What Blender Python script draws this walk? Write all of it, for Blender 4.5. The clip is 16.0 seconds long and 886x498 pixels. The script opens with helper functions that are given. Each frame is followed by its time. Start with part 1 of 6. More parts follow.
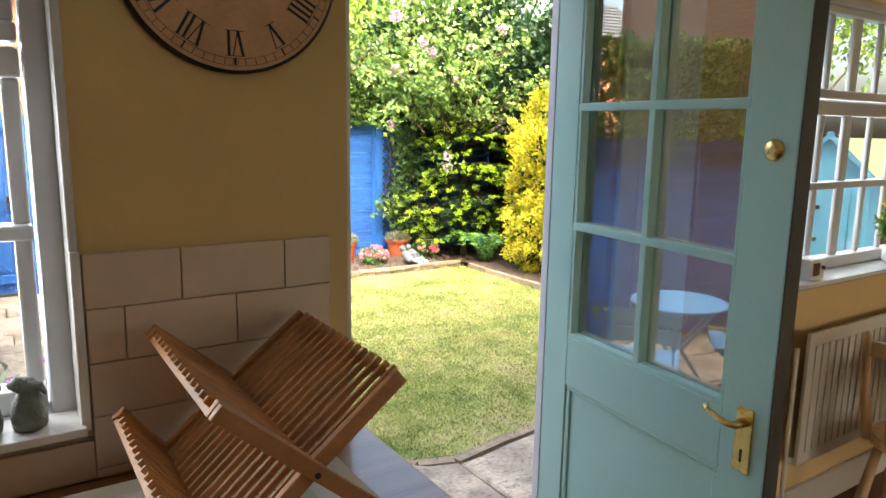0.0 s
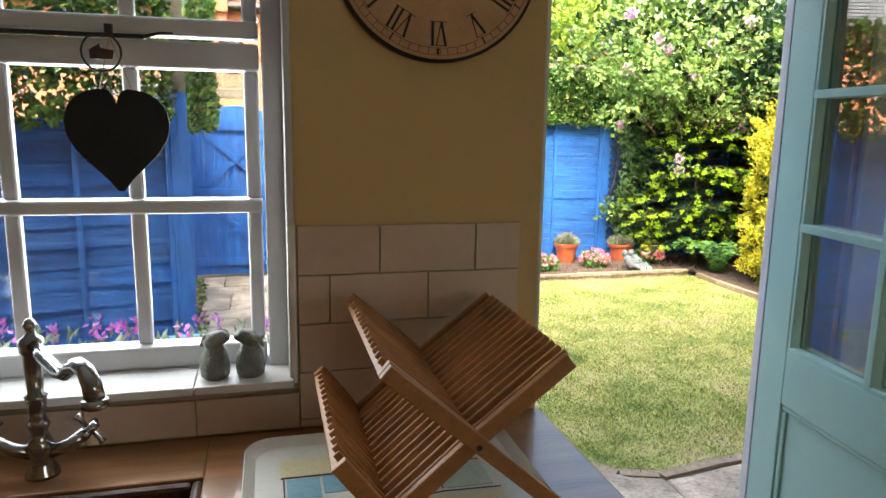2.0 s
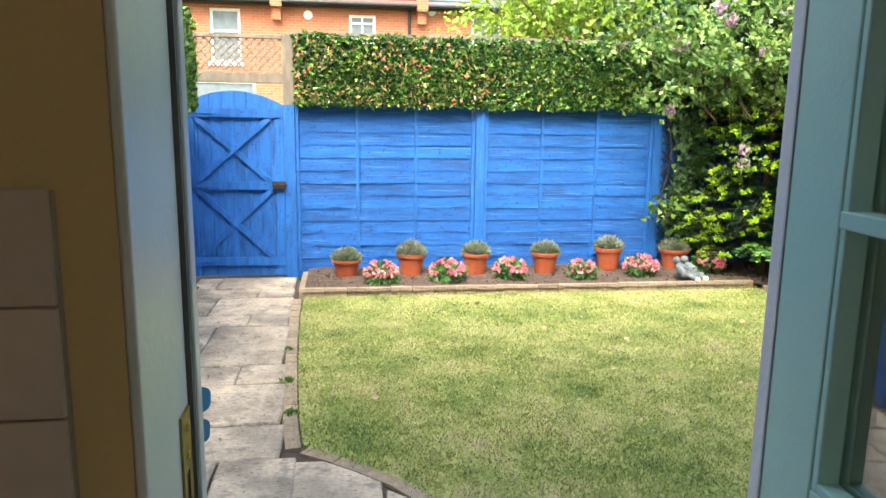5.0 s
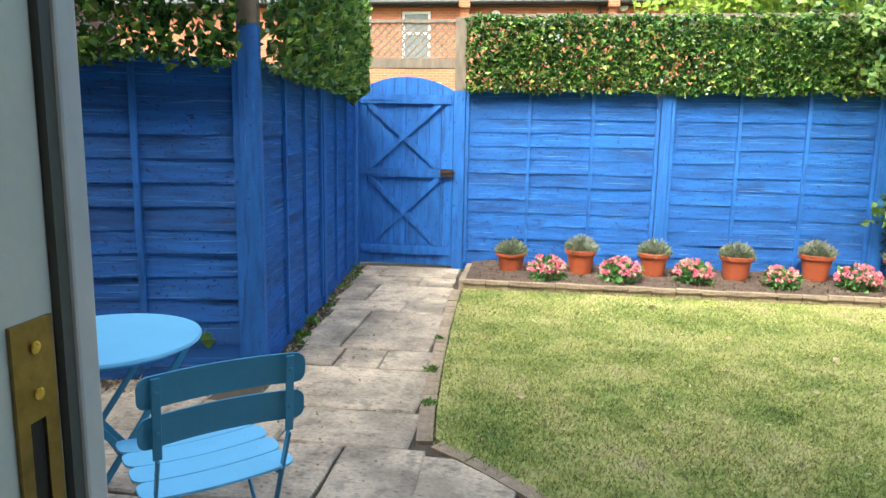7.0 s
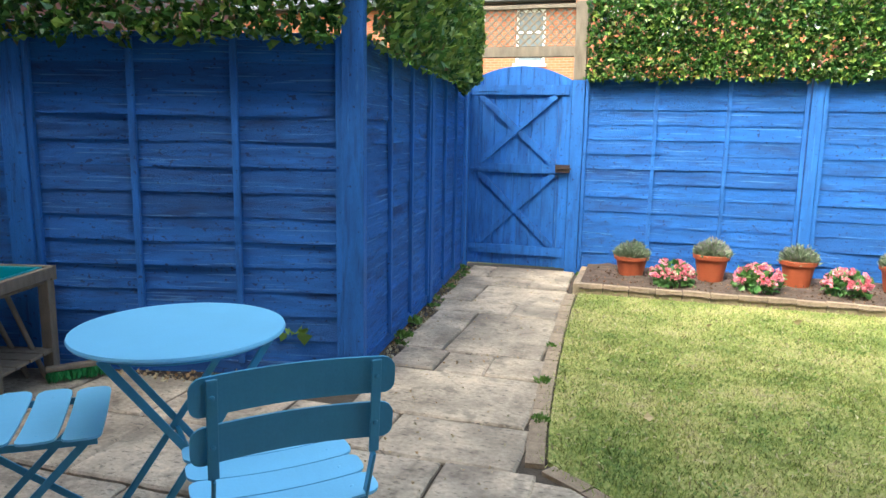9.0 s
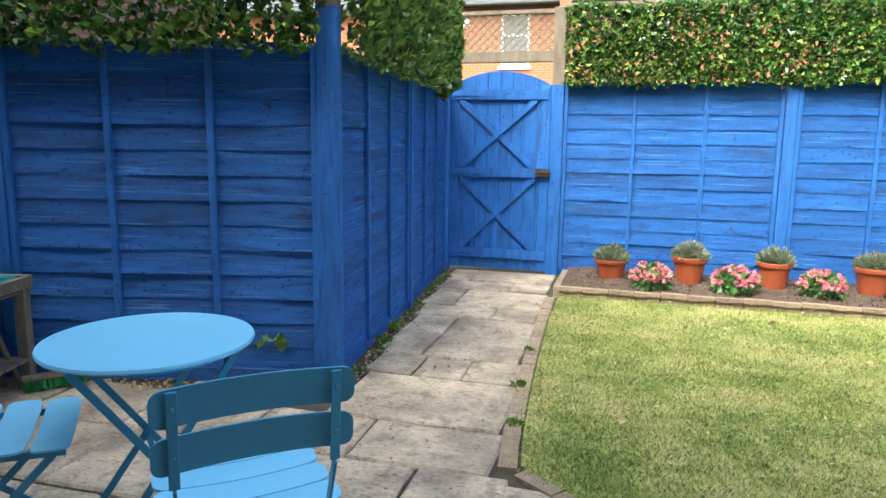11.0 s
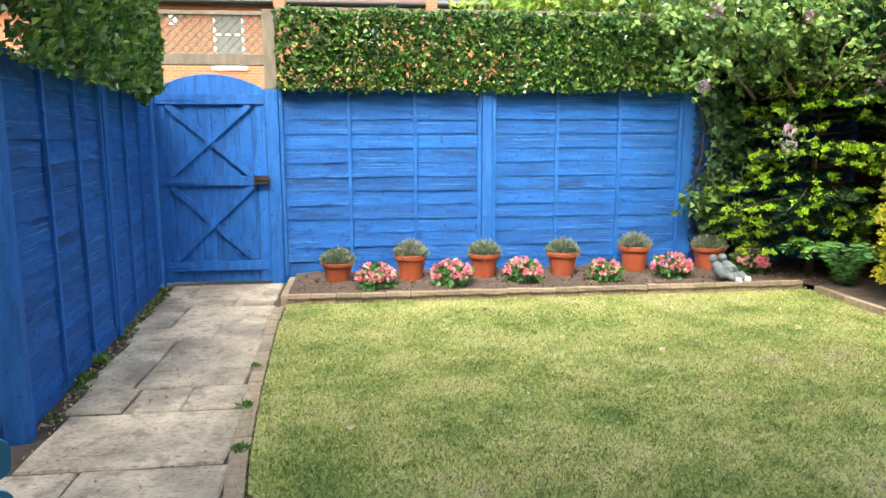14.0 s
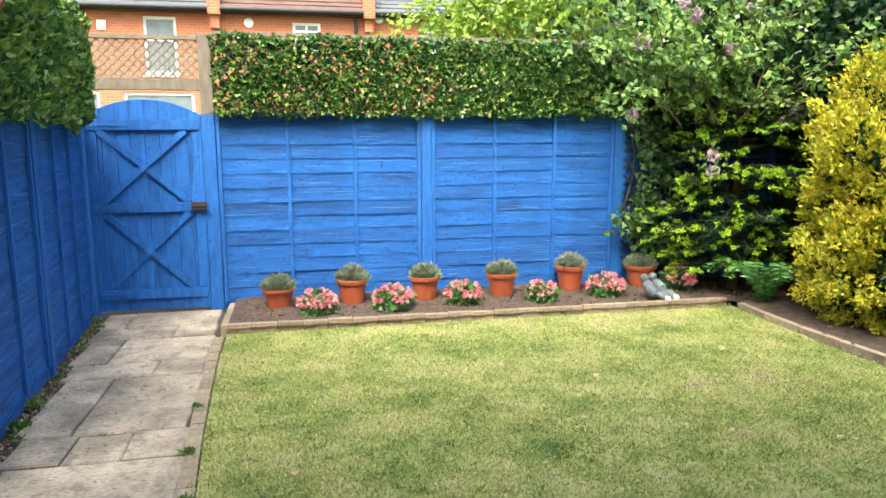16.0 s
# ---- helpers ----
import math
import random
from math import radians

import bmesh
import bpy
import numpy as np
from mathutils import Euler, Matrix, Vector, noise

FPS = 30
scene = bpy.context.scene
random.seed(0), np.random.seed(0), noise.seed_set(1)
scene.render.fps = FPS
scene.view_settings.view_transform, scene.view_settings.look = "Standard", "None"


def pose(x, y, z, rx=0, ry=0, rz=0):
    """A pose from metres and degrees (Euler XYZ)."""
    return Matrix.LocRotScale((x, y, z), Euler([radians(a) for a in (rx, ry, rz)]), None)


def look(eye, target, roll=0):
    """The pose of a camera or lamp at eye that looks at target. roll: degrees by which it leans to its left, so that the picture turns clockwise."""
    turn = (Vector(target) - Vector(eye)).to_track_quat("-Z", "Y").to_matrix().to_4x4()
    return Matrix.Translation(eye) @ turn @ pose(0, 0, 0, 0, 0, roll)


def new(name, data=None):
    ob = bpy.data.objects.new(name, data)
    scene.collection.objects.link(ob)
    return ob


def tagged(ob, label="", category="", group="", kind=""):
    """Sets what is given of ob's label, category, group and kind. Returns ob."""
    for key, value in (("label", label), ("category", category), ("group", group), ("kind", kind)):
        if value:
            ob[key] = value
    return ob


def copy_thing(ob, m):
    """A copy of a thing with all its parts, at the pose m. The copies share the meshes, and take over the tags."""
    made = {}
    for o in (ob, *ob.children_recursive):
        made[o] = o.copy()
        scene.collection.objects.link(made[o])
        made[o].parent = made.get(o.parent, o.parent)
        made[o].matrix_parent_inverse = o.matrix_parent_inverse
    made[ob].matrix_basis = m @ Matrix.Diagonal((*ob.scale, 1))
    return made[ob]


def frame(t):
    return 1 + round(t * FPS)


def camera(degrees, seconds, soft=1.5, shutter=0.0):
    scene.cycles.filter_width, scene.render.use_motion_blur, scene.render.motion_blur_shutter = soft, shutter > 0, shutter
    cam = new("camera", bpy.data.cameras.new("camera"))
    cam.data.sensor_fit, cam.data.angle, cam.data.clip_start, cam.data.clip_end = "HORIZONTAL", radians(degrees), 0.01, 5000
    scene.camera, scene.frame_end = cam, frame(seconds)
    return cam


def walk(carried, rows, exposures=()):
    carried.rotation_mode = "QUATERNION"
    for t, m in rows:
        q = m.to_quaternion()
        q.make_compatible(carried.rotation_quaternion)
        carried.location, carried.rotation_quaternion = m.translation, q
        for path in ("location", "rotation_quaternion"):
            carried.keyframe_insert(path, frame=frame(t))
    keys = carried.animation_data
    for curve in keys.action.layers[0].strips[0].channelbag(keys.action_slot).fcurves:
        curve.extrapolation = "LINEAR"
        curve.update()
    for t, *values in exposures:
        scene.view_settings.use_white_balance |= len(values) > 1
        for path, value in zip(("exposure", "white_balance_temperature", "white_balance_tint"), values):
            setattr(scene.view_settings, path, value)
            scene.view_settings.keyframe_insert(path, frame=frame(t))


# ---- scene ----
cam = camera(65.6, 16.0)
METRES, EYE, TILT, LEAN, TURN = 2.75, 1.77, 0.0, 0.0, -33.4
ROWS = [
    (0.0, 0.0, 0.0, 0.0, 0.18, -10.03, -0.99),
    (0.5, -0.0133, -0.0045, -0.0008, 8.99, -10.14, -1.14),
    (1.0, -0.0143, -0.0044, -0.0019, 14.84, -10.18, -1.11),
    (1.5, -0.0056, -0.0042, -0.008, 18.06, -10.15, -1.08),
    (2.0, 0.0298, 0.0021, -0.0128, 19.19, -10.03, -0.92),
    (2.5, 0.0639, 0.0279, -0.0195, 19.44, -9.98, -0.76),
    (3.0, 0.0896, 0.0855, -0.027, 19.22, -10.13, -0.65),
    (5.3, 0.123, 0.4625, -0.072, 27.65, -9.97, -0.74),
    (5.5, 0.1259, 0.4953, -0.0759, 29.35, -9.96, -0.75),
    (6.0, 0.1137, 0.5201, -0.0998, 35.24, -9.73, -0.95),
    (6.5, 0.1038, 0.5356, -0.1202, 38.84, -9.68, -1.01),
    (7.0, 0.0878, 0.5497, -0.1388, 40.83, -9.63, -1.02),
    (7.5, 0.0584, 0.5823, -0.1417, 41.62, -9.67, -0.96),
    (8.0, 0.0308, 0.6211, -0.1577, 42.61, -9.64, -0.87),
    (8.5, 0.0032, 0.6435, -0.1751, 46.42, -9.55, -0.93),
    (9.0, -0.0107, 0.6417, -0.1796, 49.93, -9.41, -1.05),
    (9.2, -0.0095, 0.6425, -0.1788, 50.6, -9.39, -1.02),
    (11.3, 0.0171, 0.6550, -0.1681, 47.95, -9.13, -0.6),
    (11.5, 0.0195, 0.6562, -0.1671, 46.48, -9.11, -0.55),
    (12.0, 0.0207, 0.6648, -0.1658, 41.26, -9.11, -0.34),
    (12.5, 0.0235, 0.6727, -0.164, 36.22, -9.09, -0.15),
    (13.0, 0.0254, 0.679, -0.1596, 32.44, -9.06, 0.0),
    (13.5, 0.0281, 0.6846, -0.1572, 29.5, -9.08, 0.13),
    (14.0, 0.0297, 0.6893, -0.1546, 26.82, -9.06, 0.2),
    (14.5, 0.0331, 0.6933, -0.1485, 24.71, -9.1, 0.27),
    (15.0, 0.0363, 0.6977, -0.1348, 22.95, -9.12, 0.29),
    (15.5, 0.0359, 0.6904, -0.1038, 22.09, -9.11, 0.26),
    (16.0, 0.0401, 0.6723, -0.0715, 21.88, -9.07, 0.22),
]
walk(cam, [(t, pose(0, 0, EYE, TILT, LEAN, TURN) @ pose(METRES * x, METRES * y, METRES * z, 90 + pitch, roll, yaw)) for t, x, y, z, yaw, pitch, roll in ROWS],
     [(0.0, 3.08, 6700, 6), (1.0, 2.98, 6500, 3), (2.0, 2.9, 6500, 4), (3.2, 2.92, 6700, 6), (5.3, 2.24, 6050, -1), (6.5, 2.16, 6000, -2), (16.0, 2.04, 6050, -2)])

# ---- sky, sun, area lamps added at the windows ----
SUN_EL, SUN_AZ = 53.0, 200.0
world = bpy.data.worlds.new("world")
scene.world = world
world.use_nodes = True
wn = world.node_tree.nodes
sky = wn.new("ShaderNodeTexSky")
sky.sky_type, sky.sun_disc = "NISHITA", False
sky.sun_elevation, sky.sun_rotation = radians(SUN_EL), radians(SUN_AZ)
sky.air_density, sky.dust_density, sky.ozone_density = 1.0, 8.0, 0.3
world.node_tree.links.new(sky.outputs[0], wn["Background"].inputs[0])
wn["Background"].inputs[1].default_value = 0.15
sun = new("sun", bpy.data.lights.new("sun", "SUN"))
sun.data.energy, sun.data.angle, sun.data.color = 0.55, radians(40), (1.0, 0.97, 0.91)
_a, _e = radians(SUN_AZ), radians(SUN_EL)
sun.matrix_world = look((0, 0, 30), (-math.sin(_a) * math.cos(_e), -math.cos(_a) * math.cos(_e), 30 - math.sin(_e)))


def fill_lamp(x, y, z, tx, ty, tz, w, h, watts):
    lamp = new("fill_lamp", bpy.data.lights.new("fill_lamp", "AREA"))
    lamp.data.shape, lamp.data.size, lamp.data.size_y, lamp.data.energy = "RECTANGLE", w, h, watts
    lamp.data.color = (0.95, 0.97, 1.0)
    lamp.matrix_world = look((x, y, z), (tx, ty, tz))


# Area lamps in the two window openings, standing in for daylight.
fill_lamp(-0.4, 1.66, 1.62, -0.4, 0.0, 1.3, 0.9, 0.7, 2.7)
fill_lamp(3.3, 1.66, 1.65, 3.3, 0.0, 1.3, 1.2, 0.8, 1.2)
# Fill lamp at an unseen, added rear opening, to brighten the room.
fill_lamp(2.7, -2.75, 1.65, 1.2, 0.0, 1.4, 1.8, 1.0, 0.7)


# ---- materials ----
def material(name, colour, rough=0.6, metal=0.0, vary=0.18, scale=6.0, fine=90.0, bump=0.15, tint=None, island=0.0, each=0.0, stretch=(1, 1, 1), coat=0.0):
    m = bpy.data.materials.new(name)
    m.use_nodes = True
    n, l = m.node_tree.nodes, m.node_tree.links
    b = n["Principled BSDF"]
    b.inputs["Roughness"].default_value, b.inputs["Metallic"].default_value = rough, metal
    b.inputs["Coat Weight"].default_value = coat
    co, mp = n.new("ShaderNodeTexCoord"), n.new("ShaderNodeMapping")
    mp.inputs["Scale"].default_value = stretch
    l.new(co.outputs["Object"], mp.inputs[0])
    big, small = n.new("ShaderNodeTexNoise"), n.new("ShaderNodeTexNoise")
    for t, s, d in ((big, scale, 5), (small, fine, 4)):
        t.inputs["Scale"].default_value, t.inputs["Detail"].default_value = s, d
        l.new(mp.outputs[0], t.inputs["Vector"])
    add = n.new("ShaderNodeMath")
    add.operation = "MULTIPLY_ADD"
    l.new(small.outputs[0], add.inputs[0])
    add.inputs[1].default_value = 0.5
    l.new(big.outputs[0], add.inputs[2])
    ramp = n.new("ShaderNodeMapRange")
    ramp.inputs[1].default_value, ramp.inputs[2].default_value = 0.5, 1.0
    l.new(add.outputs[0], ramp.inputs[0])
    mix = n.new("ShaderNodeMixRGB")
    dark = tint or tuple(c * (1 - vary) for c in colour)
    light = tuple(min(1, c * (1 + vary)) for c in colour)
    mix.inputs[1].default_value, mix.inputs[2].default_value = (*dark, 1), (*light, 1)
    l.new(ramp.outputs[0], mix.inputs[0])
    out = mix.outputs[0]
    for amount, node, socket in ((island, "ShaderNodeNewGeometry", "Random Per Island"), (each, "ShaderNodeObjectInfo", "Random")):
        if amount:
            src, hsv, mr = n.new(node), n.new("ShaderNodeHueSaturation"), n.new("ShaderNodeMapRange")
            mr.inputs[3].default_value, mr.inputs[4].default_value = 1 - amount, 1 + amount
            l.new(src.outputs[socket], mr.inputs[0])
            l.new(mr.outputs[0], hsv.inputs["Value"])
            l.new(out, hsv.inputs["Color"])
            out = hsv.outputs[0]
    l.new(out, b.inputs["Base Color"])
    if bump:
        bp = n.new("ShaderNodeBump")
        bp.inputs["Strength"].default_value, bp.inputs["Distance"].default_value = bump, 0.01
        l.new(small.outputs[0], bp.inputs["Height"])
        l.new(bp.outputs[0], b.inputs["Normal"])
    return m


def leaf_material(name, colour, second, rough=0.45, through_light=0.25):
    """Leaves: each one between two colours, some light passing."""
    m = bpy.data.materials.new(name)
    m.use_nodes = True
    n, l = m.node_tree.nodes, m.node_tree.links
    b = n["Principled BSDF"]
    b.inputs["Roughness"].default_value = rough
    geo, mix = n.new("ShaderNodeNewGeometry"), n.new("ShaderNodeMixRGB")
    mix.inputs[1].default_value, mix.inputs[2].default_value = (*colour, 1), (*second, 1)
    l.new(geo.outputs["Random Per Island"], mix.inputs[0])
    l.new(mix.outputs[0], b.inputs["Base Color"])
    if through_light:
        tr, ms = n.new("ShaderNodeBsdfTranslucent"), n.new("ShaderNodeMixShader")
        ms.inputs[0].default_value = through_light
        l.new(mix.outputs[0], tr.inputs[0])
        l.new(b.outputs[0], ms.inputs[1])
        l.new(tr.outputs[0], ms.inputs[2])
        l.new(ms.outputs[0], n["Material Output"].inputs[0])
    return m


def glass_material(name, base=0.045):
    """Clear panes: see-through, with gloss that grows towards grazing angles."""
    m = bpy.data.materials.new(name)
    m.use_nodes = True
    n, l = m.node_tree.nodes, m.node_tree.links
    n.remove(n["Principled BSDF"])
    tr, gl, lw, ms = n.new("ShaderNodeBsdfTransparent"), n.new("ShaderNodeBsdfGlossy"), n.new("ShaderNodeLayerWeight"), n.new("ShaderNodeMixShader")
    pw, ad = n.new("ShaderNodeMath"), n.new("ShaderNodeMath")
    lw.inputs["Blend"].default_value = 0.5
    pw.operation, ad.operation = "POWER", "MULTIPLY_ADD"
    pw.inputs[1].default_value = 5.0
    ad.inputs[1].default_value, ad.inputs[2].default_value = 1 - base, base
    gl.inputs["Roughness"].default_value = 0.0
    tr.inputs[0].default_value = (0.95, 0.96, 0.955, 1)
    l.new(lw.outputs["Facing"], pw.inputs[0])
    l.new(pw.outputs[0], ad.inputs[0])
    l.new(ad.outputs[0], ms.inputs[0])
    l.new(tr.outputs[0], ms.inputs[1])
    l.new(gl.outputs[0], ms.inputs[2])
    l.new(ms.outputs[0], n["Material Output"].inputs[0])
    return m


def brick_material(name, c1, c2, mortar, scale):
    m = material(name, c1, 0.85)
    n, l = m.node_tree.nodes, m.node_tree.links
    br, co, mp = n.new("ShaderNodeTexBrick"), n.new("ShaderNodeTexCoord"), n.new("ShaderNodeMapping")
    mp.inputs["Rotation"].default_value = (radians(90), 0, 0)
    br.inputs["Color1"].default_value, br.inputs["Color2"].default_value, br.inputs["Mortar"].default_value = (*c1, 1), (*c2, 1), (*mortar, 1)
    br.inputs["Scale"].default_value = scale
    br.inputs["Brick Width"].default_value, br.inputs["Row Height"].default_value, br.inputs["Mortar Size"].default_value = 0.225, 0.075, 0.008
    l.new(co.outputs["Object"], mp.inputs[0])
    l.new(mp.outputs[0], br.inputs[0])
    l.new(br.outputs[0], n["Principled BSDF"].inputs["Base Color"])
    return m


M_WALL = material("yellow_emulsion", (0.63, 0.435, 0.195), 0.75, vary=0.05, scale=2, fine=160, bump=0.06)
M_CEIL = material("ceiling_white", (0.78, 0.77, 0.72), 0.8, vary=0.04, bump=0.04)
M_TILE = material("wall_tile_glaze", (0.62, 0.48, 0.375), 0.28, vary=0.06, scale=9, fine=60, bump=0.05, each=0.05)
M_GROUT = material("grout", (0.42, 0.34, 0.25), 0.9, vary=0.15)
M_SILL = material("white_sill_tile", (0.72, 0.70, 0.68), 0.25, vary=0.05, each=0.04)
M_FRAME = material("white_gloss_paint", (0.58, 0.57, 0.58), 0.3, vary=0.05, scale=4, fine=70, bump=0.08)
M_JAMB = material("cream_gloss_paint", (0.66, 0.66, 0.60), 0.35, vary=0.06, scale=5, bump=0.08)
M_SEAL = material("dark_draught_strip", (0.09, 0.09, 0.08), 0.6)
M_DOOR = material("sage_green_paint", (0.49, 0.74, 0.64), 0.38, vary=0.05, scale=3, fine=120, bump=0.06)
M_LATCHEDGE = material("latch_edge_colour", (0.055, 0.05, 0.04), 0.5, vary=0.08)
M_BRASS = material("brass", (0.80, 0.58, 0.22), 0.22, 1.0, vary=0.12, scale=30)
M_OLDBRASS = material("tarnished_brass", (0.34, 0.24, 0.10), 0.42, 1.0, vary=0.3, scale=30)
M_CHROME = material("chrome", (0.36, 0.36, 0.37), 0.14, 1.0, vary=0.06, bump=0.0)
M_IRON = material("black_iron", (0.03, 0.03, 0.03), 0.45, 0.4, vary=0.2)
M_WORKTOP = material("oak_worktop", (0.31, 0.14, 0.05), 0.28, vary=0.35, scale=3, fine=30, bump=0.08, stretch=(0.7, 9, 9), each=0.22, coat=0.3)
M_CAB = material("cupboard_paint", (0.55, 0.50, 0.40), 0.5, vary=0.06)
M_RACK = material("rack_beech", (0.42, 0.19, 0.065), 0.5, vary=0.25, scale=14, fine=80, bump=0.1, each=0.1)
M_CLOCK = material("clock_face_aged", (0.58, 0.33, 0.18), 0.7, vary=0.14, scale=14, fine=90, bump=0.05)
M_BLACK = material("black_print", (0.012, 0.010, 0.010), 0.6, vary=0.2)
M_SLATE = material("chalkboard_black", (0.010, 0.010, 0.011), 0.8, vary=0.3)
M_STONEWARE = material("grey_stoneware", (0.20, 0.21, 0.19), 0.6, vary=0.3, scale=40, fine=220, bump=0.5)
M_FLOOR = material("dark_wood_floor", (0.10, 0.038, 0.02), 0.4, vary=0.35, scale=3, stretch=(8, 1, 1), each=0.2)
M_TRAY = material("tray_melamine", (0.70, 0.69, 0.62), 0.25, vary=0.05)
M_TRAYB = material("tray_print_blue", (0.22, 0.40, 0.50), 0.3, vary=0.2)
M_TRAYG = material("tray_print_green", (0.42, 0.52, 0.40), 0.3, vary=0.2)
M_TRAYY = material("tray_print_sand", (0.62, 0.55, 0.34), 0.3, vary=0.12)
M_SINK = material("brown_sink", (0.07, 0.028, 0.02), 0.35, vary=0.2)
M_PINE = material("pine_wood", (0.50, 0.30, 0.14), 0.45, vary=0.2, scale=6, stretch=(6, 6, 1))
M_RAD = material("radiator_enamel", (0.52, 0.46, 0.38), 0.4, vary=0.04)
M_SOAP = material("liquid_soap", (0.75, 0.75, 0.72), 0.3, vary=0.03)
M_GLASS = glass_material("clear_glass")
M_DOUBLE = glass_material("coated_double_glazing", 0.33)

M_FENCE = material("blue_fence_paint", (0.019, 0.130, 0.475), 0.75, vary=0.16, scale=2.2, fine=60, bump=0.8, tint=(0.010, 0.085, 0.32), each=0.16, stretch=(1.1, 7, 7))
M_FENCEV = material("blue_post_paint", (0.024, 0.145, 0.50), 0.65, vary=0.14, scale=3, fine=50, bump=0.5, tint=(0.014, 0.095, 0.34), each=0.08, stretch=(6, 6, 1))


def weather_paint(m, specs):
    """Lays worn marks over a surface: stretch, scale, from, to, colour and strength of each."""
    n, l = m.node_tree.nodes, m.node_tree.links
    b, co = n["Principled BSDF"], n.new("ShaderNodeTexCoord")
    src = b.inputs["Base Color"].links[0].from_socket
    for stretch, scale, lo, hi, colour, most in specs:
        mp, t, mr, mx = n.new("ShaderNodeMapping"), n.new("ShaderNodeTexNoise"), n.new("ShaderNodeMapRange"), n.new("ShaderNodeMixRGB")
        mp.inputs["Scale"].default_value = stretch
        oi, ad = n.new("ShaderNodeObjectInfo"), n.new("ShaderNodeVectorMath")
        ad.operation = "ADD"
        l.new(co.outputs["Object"], mp.inputs[0])
        sc = n.new("ShaderNodeMath")
        sc.operation = "MULTIPLY"
        sc.inputs[1].default_value = 37.0
        l.new(oi.outputs["Random"], sc.inputs[0])
        l.new(mp.outputs[0], ad.inputs[0])
        l.new(sc.outputs[0], ad.inputs[1])
        t.inputs["Scale"].default_value, t.inputs["Detail"].default_value = scale, 4
        l.new(ad.outputs[0], t.inputs["Vector"])
        mr.inputs[1].default_value, mr.inputs[2].default_value, mr.inputs[4].default_value = lo, hi, most
        l.new(t.outputs[0], mr.inputs[0])
        l.new(mr.outputs[0], mx.inputs[0])
        l.new(src, mx.inputs[1])
        mx.inputs[2].default_value = (*colour, 1)
        src = mx.outputs[0]
    l.new(src, b.inputs["Base Color"])


DEEP, PALE = (0.008, 0.045, 0.17), (0.14, 0.34, 0.72)
weather_paint(M_FENCE, (((1, 4, 4), 2.0, 0.58, 0.72, DEEP, 0.85), ((1.2, 11, 11), 4.0, 0.55, 0.66, DEEP, 0.5), ((7, 7, 10), 5.0, 0.63, 0.66, DEEP, 0.95), ((0.7, 34, 34), 2.6, 0.62, 0.65, PALE, 0.5)))
weather_paint(M_FENCEV, (((9, 9, 0.9), 4.0, 0.57, 0.68, DEEP, 0.5), ((8, 8, 8), 5.0, 0.65, 0.68, DEEP, 0.9), ((30, 30, 1), 3.0, 0.66, 0.69, PALE, 0.35)))
M_WEATHERED = material("weathered_timber", (0.20, 0.165, 0.125), 0.85, vary=0.25, scale=5, fine=60, bump=0.4, stretch=(5, 5, 1.2))
M_BROWNFENCE = material("brown_fence", (0.11, 0.055, 0.035), 0.85, vary=0.3, scale=5, bump=0.3, each=0.15)
M_SLAB = material("sandstone_slab", (0.58, 0.475, 0.355), 0.9, vary=0.2, scale=3.2, fine=45, bump=0.8, tint=(0.255, 0.205, 0.155), each=0.14)
weather_paint(M_SLAB, (((1, 1, 1), 2.2, 0.52, 0.66, (0.19, 0.16, 0.125), 0.6), ((1, 1, 1), 11.0, 0.55, 0.68, (0.16, 0.135, 0.105), 0.55), ((1, 2.5, 1), 26.0, 0.60, 0.66, (0.10, 0.085, 0.065), 0.6), ((1, 1, 1), 17.0, 0.65, 0.72, (0.56, 0.48, 0.37), 0.35)))
M_JOINT = material("joint_soil", (0.075, 0.058, 0.042), 0.95, vary=0.3, scale=20, bump=0.6)
M_EDGE = material("brick_edging", (0.34, 0.26, 0.18), 0.9, vary=0.25, scale=18, fine=90, bump=0.5, each=0.16)
M_SOIL = material("bed_soil", (0.095, 0.065, 0.048), 0.95, vary=0.5, scale=16, fine=70, bump=1.0)
M_GROUND = material("far_ground", (0.09, 0.11, 0.04), 0.95, vary=0.3, scale=1.0)
M_TERRA = material("terracotta_plastic", (0.40, 0.095, 0.04), 0.5, vary=0.12, scale=12, bump=0.1, each=0.06)
M_BISTRO = material("light_blue_enamel", (0.26, 0.65, 0.95), 0.38, vary=0.05, scale=5, fine=150, bump=0.06)
# Bistro blue darkened: shade of upright and under parts put into the colour.
M_BISTROD = material("blue_enamel_shaded", (0.075, 0.31, 0.50), 0.42, vary=0.08, scale=5, fine=150, bump=0.06)
M_STATUE = material("lead_grey_cast", (0.13, 0.145, 0.155), 0.6, vary=0.4, scale=18, fine=80, bump=0.4)
M_TURQ = material("turquoise_plastic", (0.02, 0.30, 0.36), 0.4, vary=0.06)
M_BROOM = material("green_bristle", (0.05, 0.34, 0.10), 0.6, vary=0.2)
M_BRICK = brick_material("terrace_brick", (0.50, 0.145, 0.06), (0.40, 0.11, 0.045), (0.36, 0.23, 0.16), 1.0)
M_HOUSEBRICK = brick_material("house_brick", (0.20, 0.085, 0.055), (0.15, 0.065, 0.045), (0.22, 0.19, 0.16), 1.0)
M_ROOFSLATE = material("roof_slate", (0.10, 0.105, 0.115), 0.7, vary=0.2, scale=4, each=0.2)
M_ROOFTILE = material("roof_tile", (0.13, 0.075, 0.06), 0.8, vary=0.25, scale=4, each=0.2)
M_WHITE = material("white_upvc", (0.80, 0.80, 0.78), 0.4, vary=0.03)
M_DARKGLASS = material("dark_window_glass", (0.16, 0.19, 0.21), 0.1, vary=0.2, bump=0)
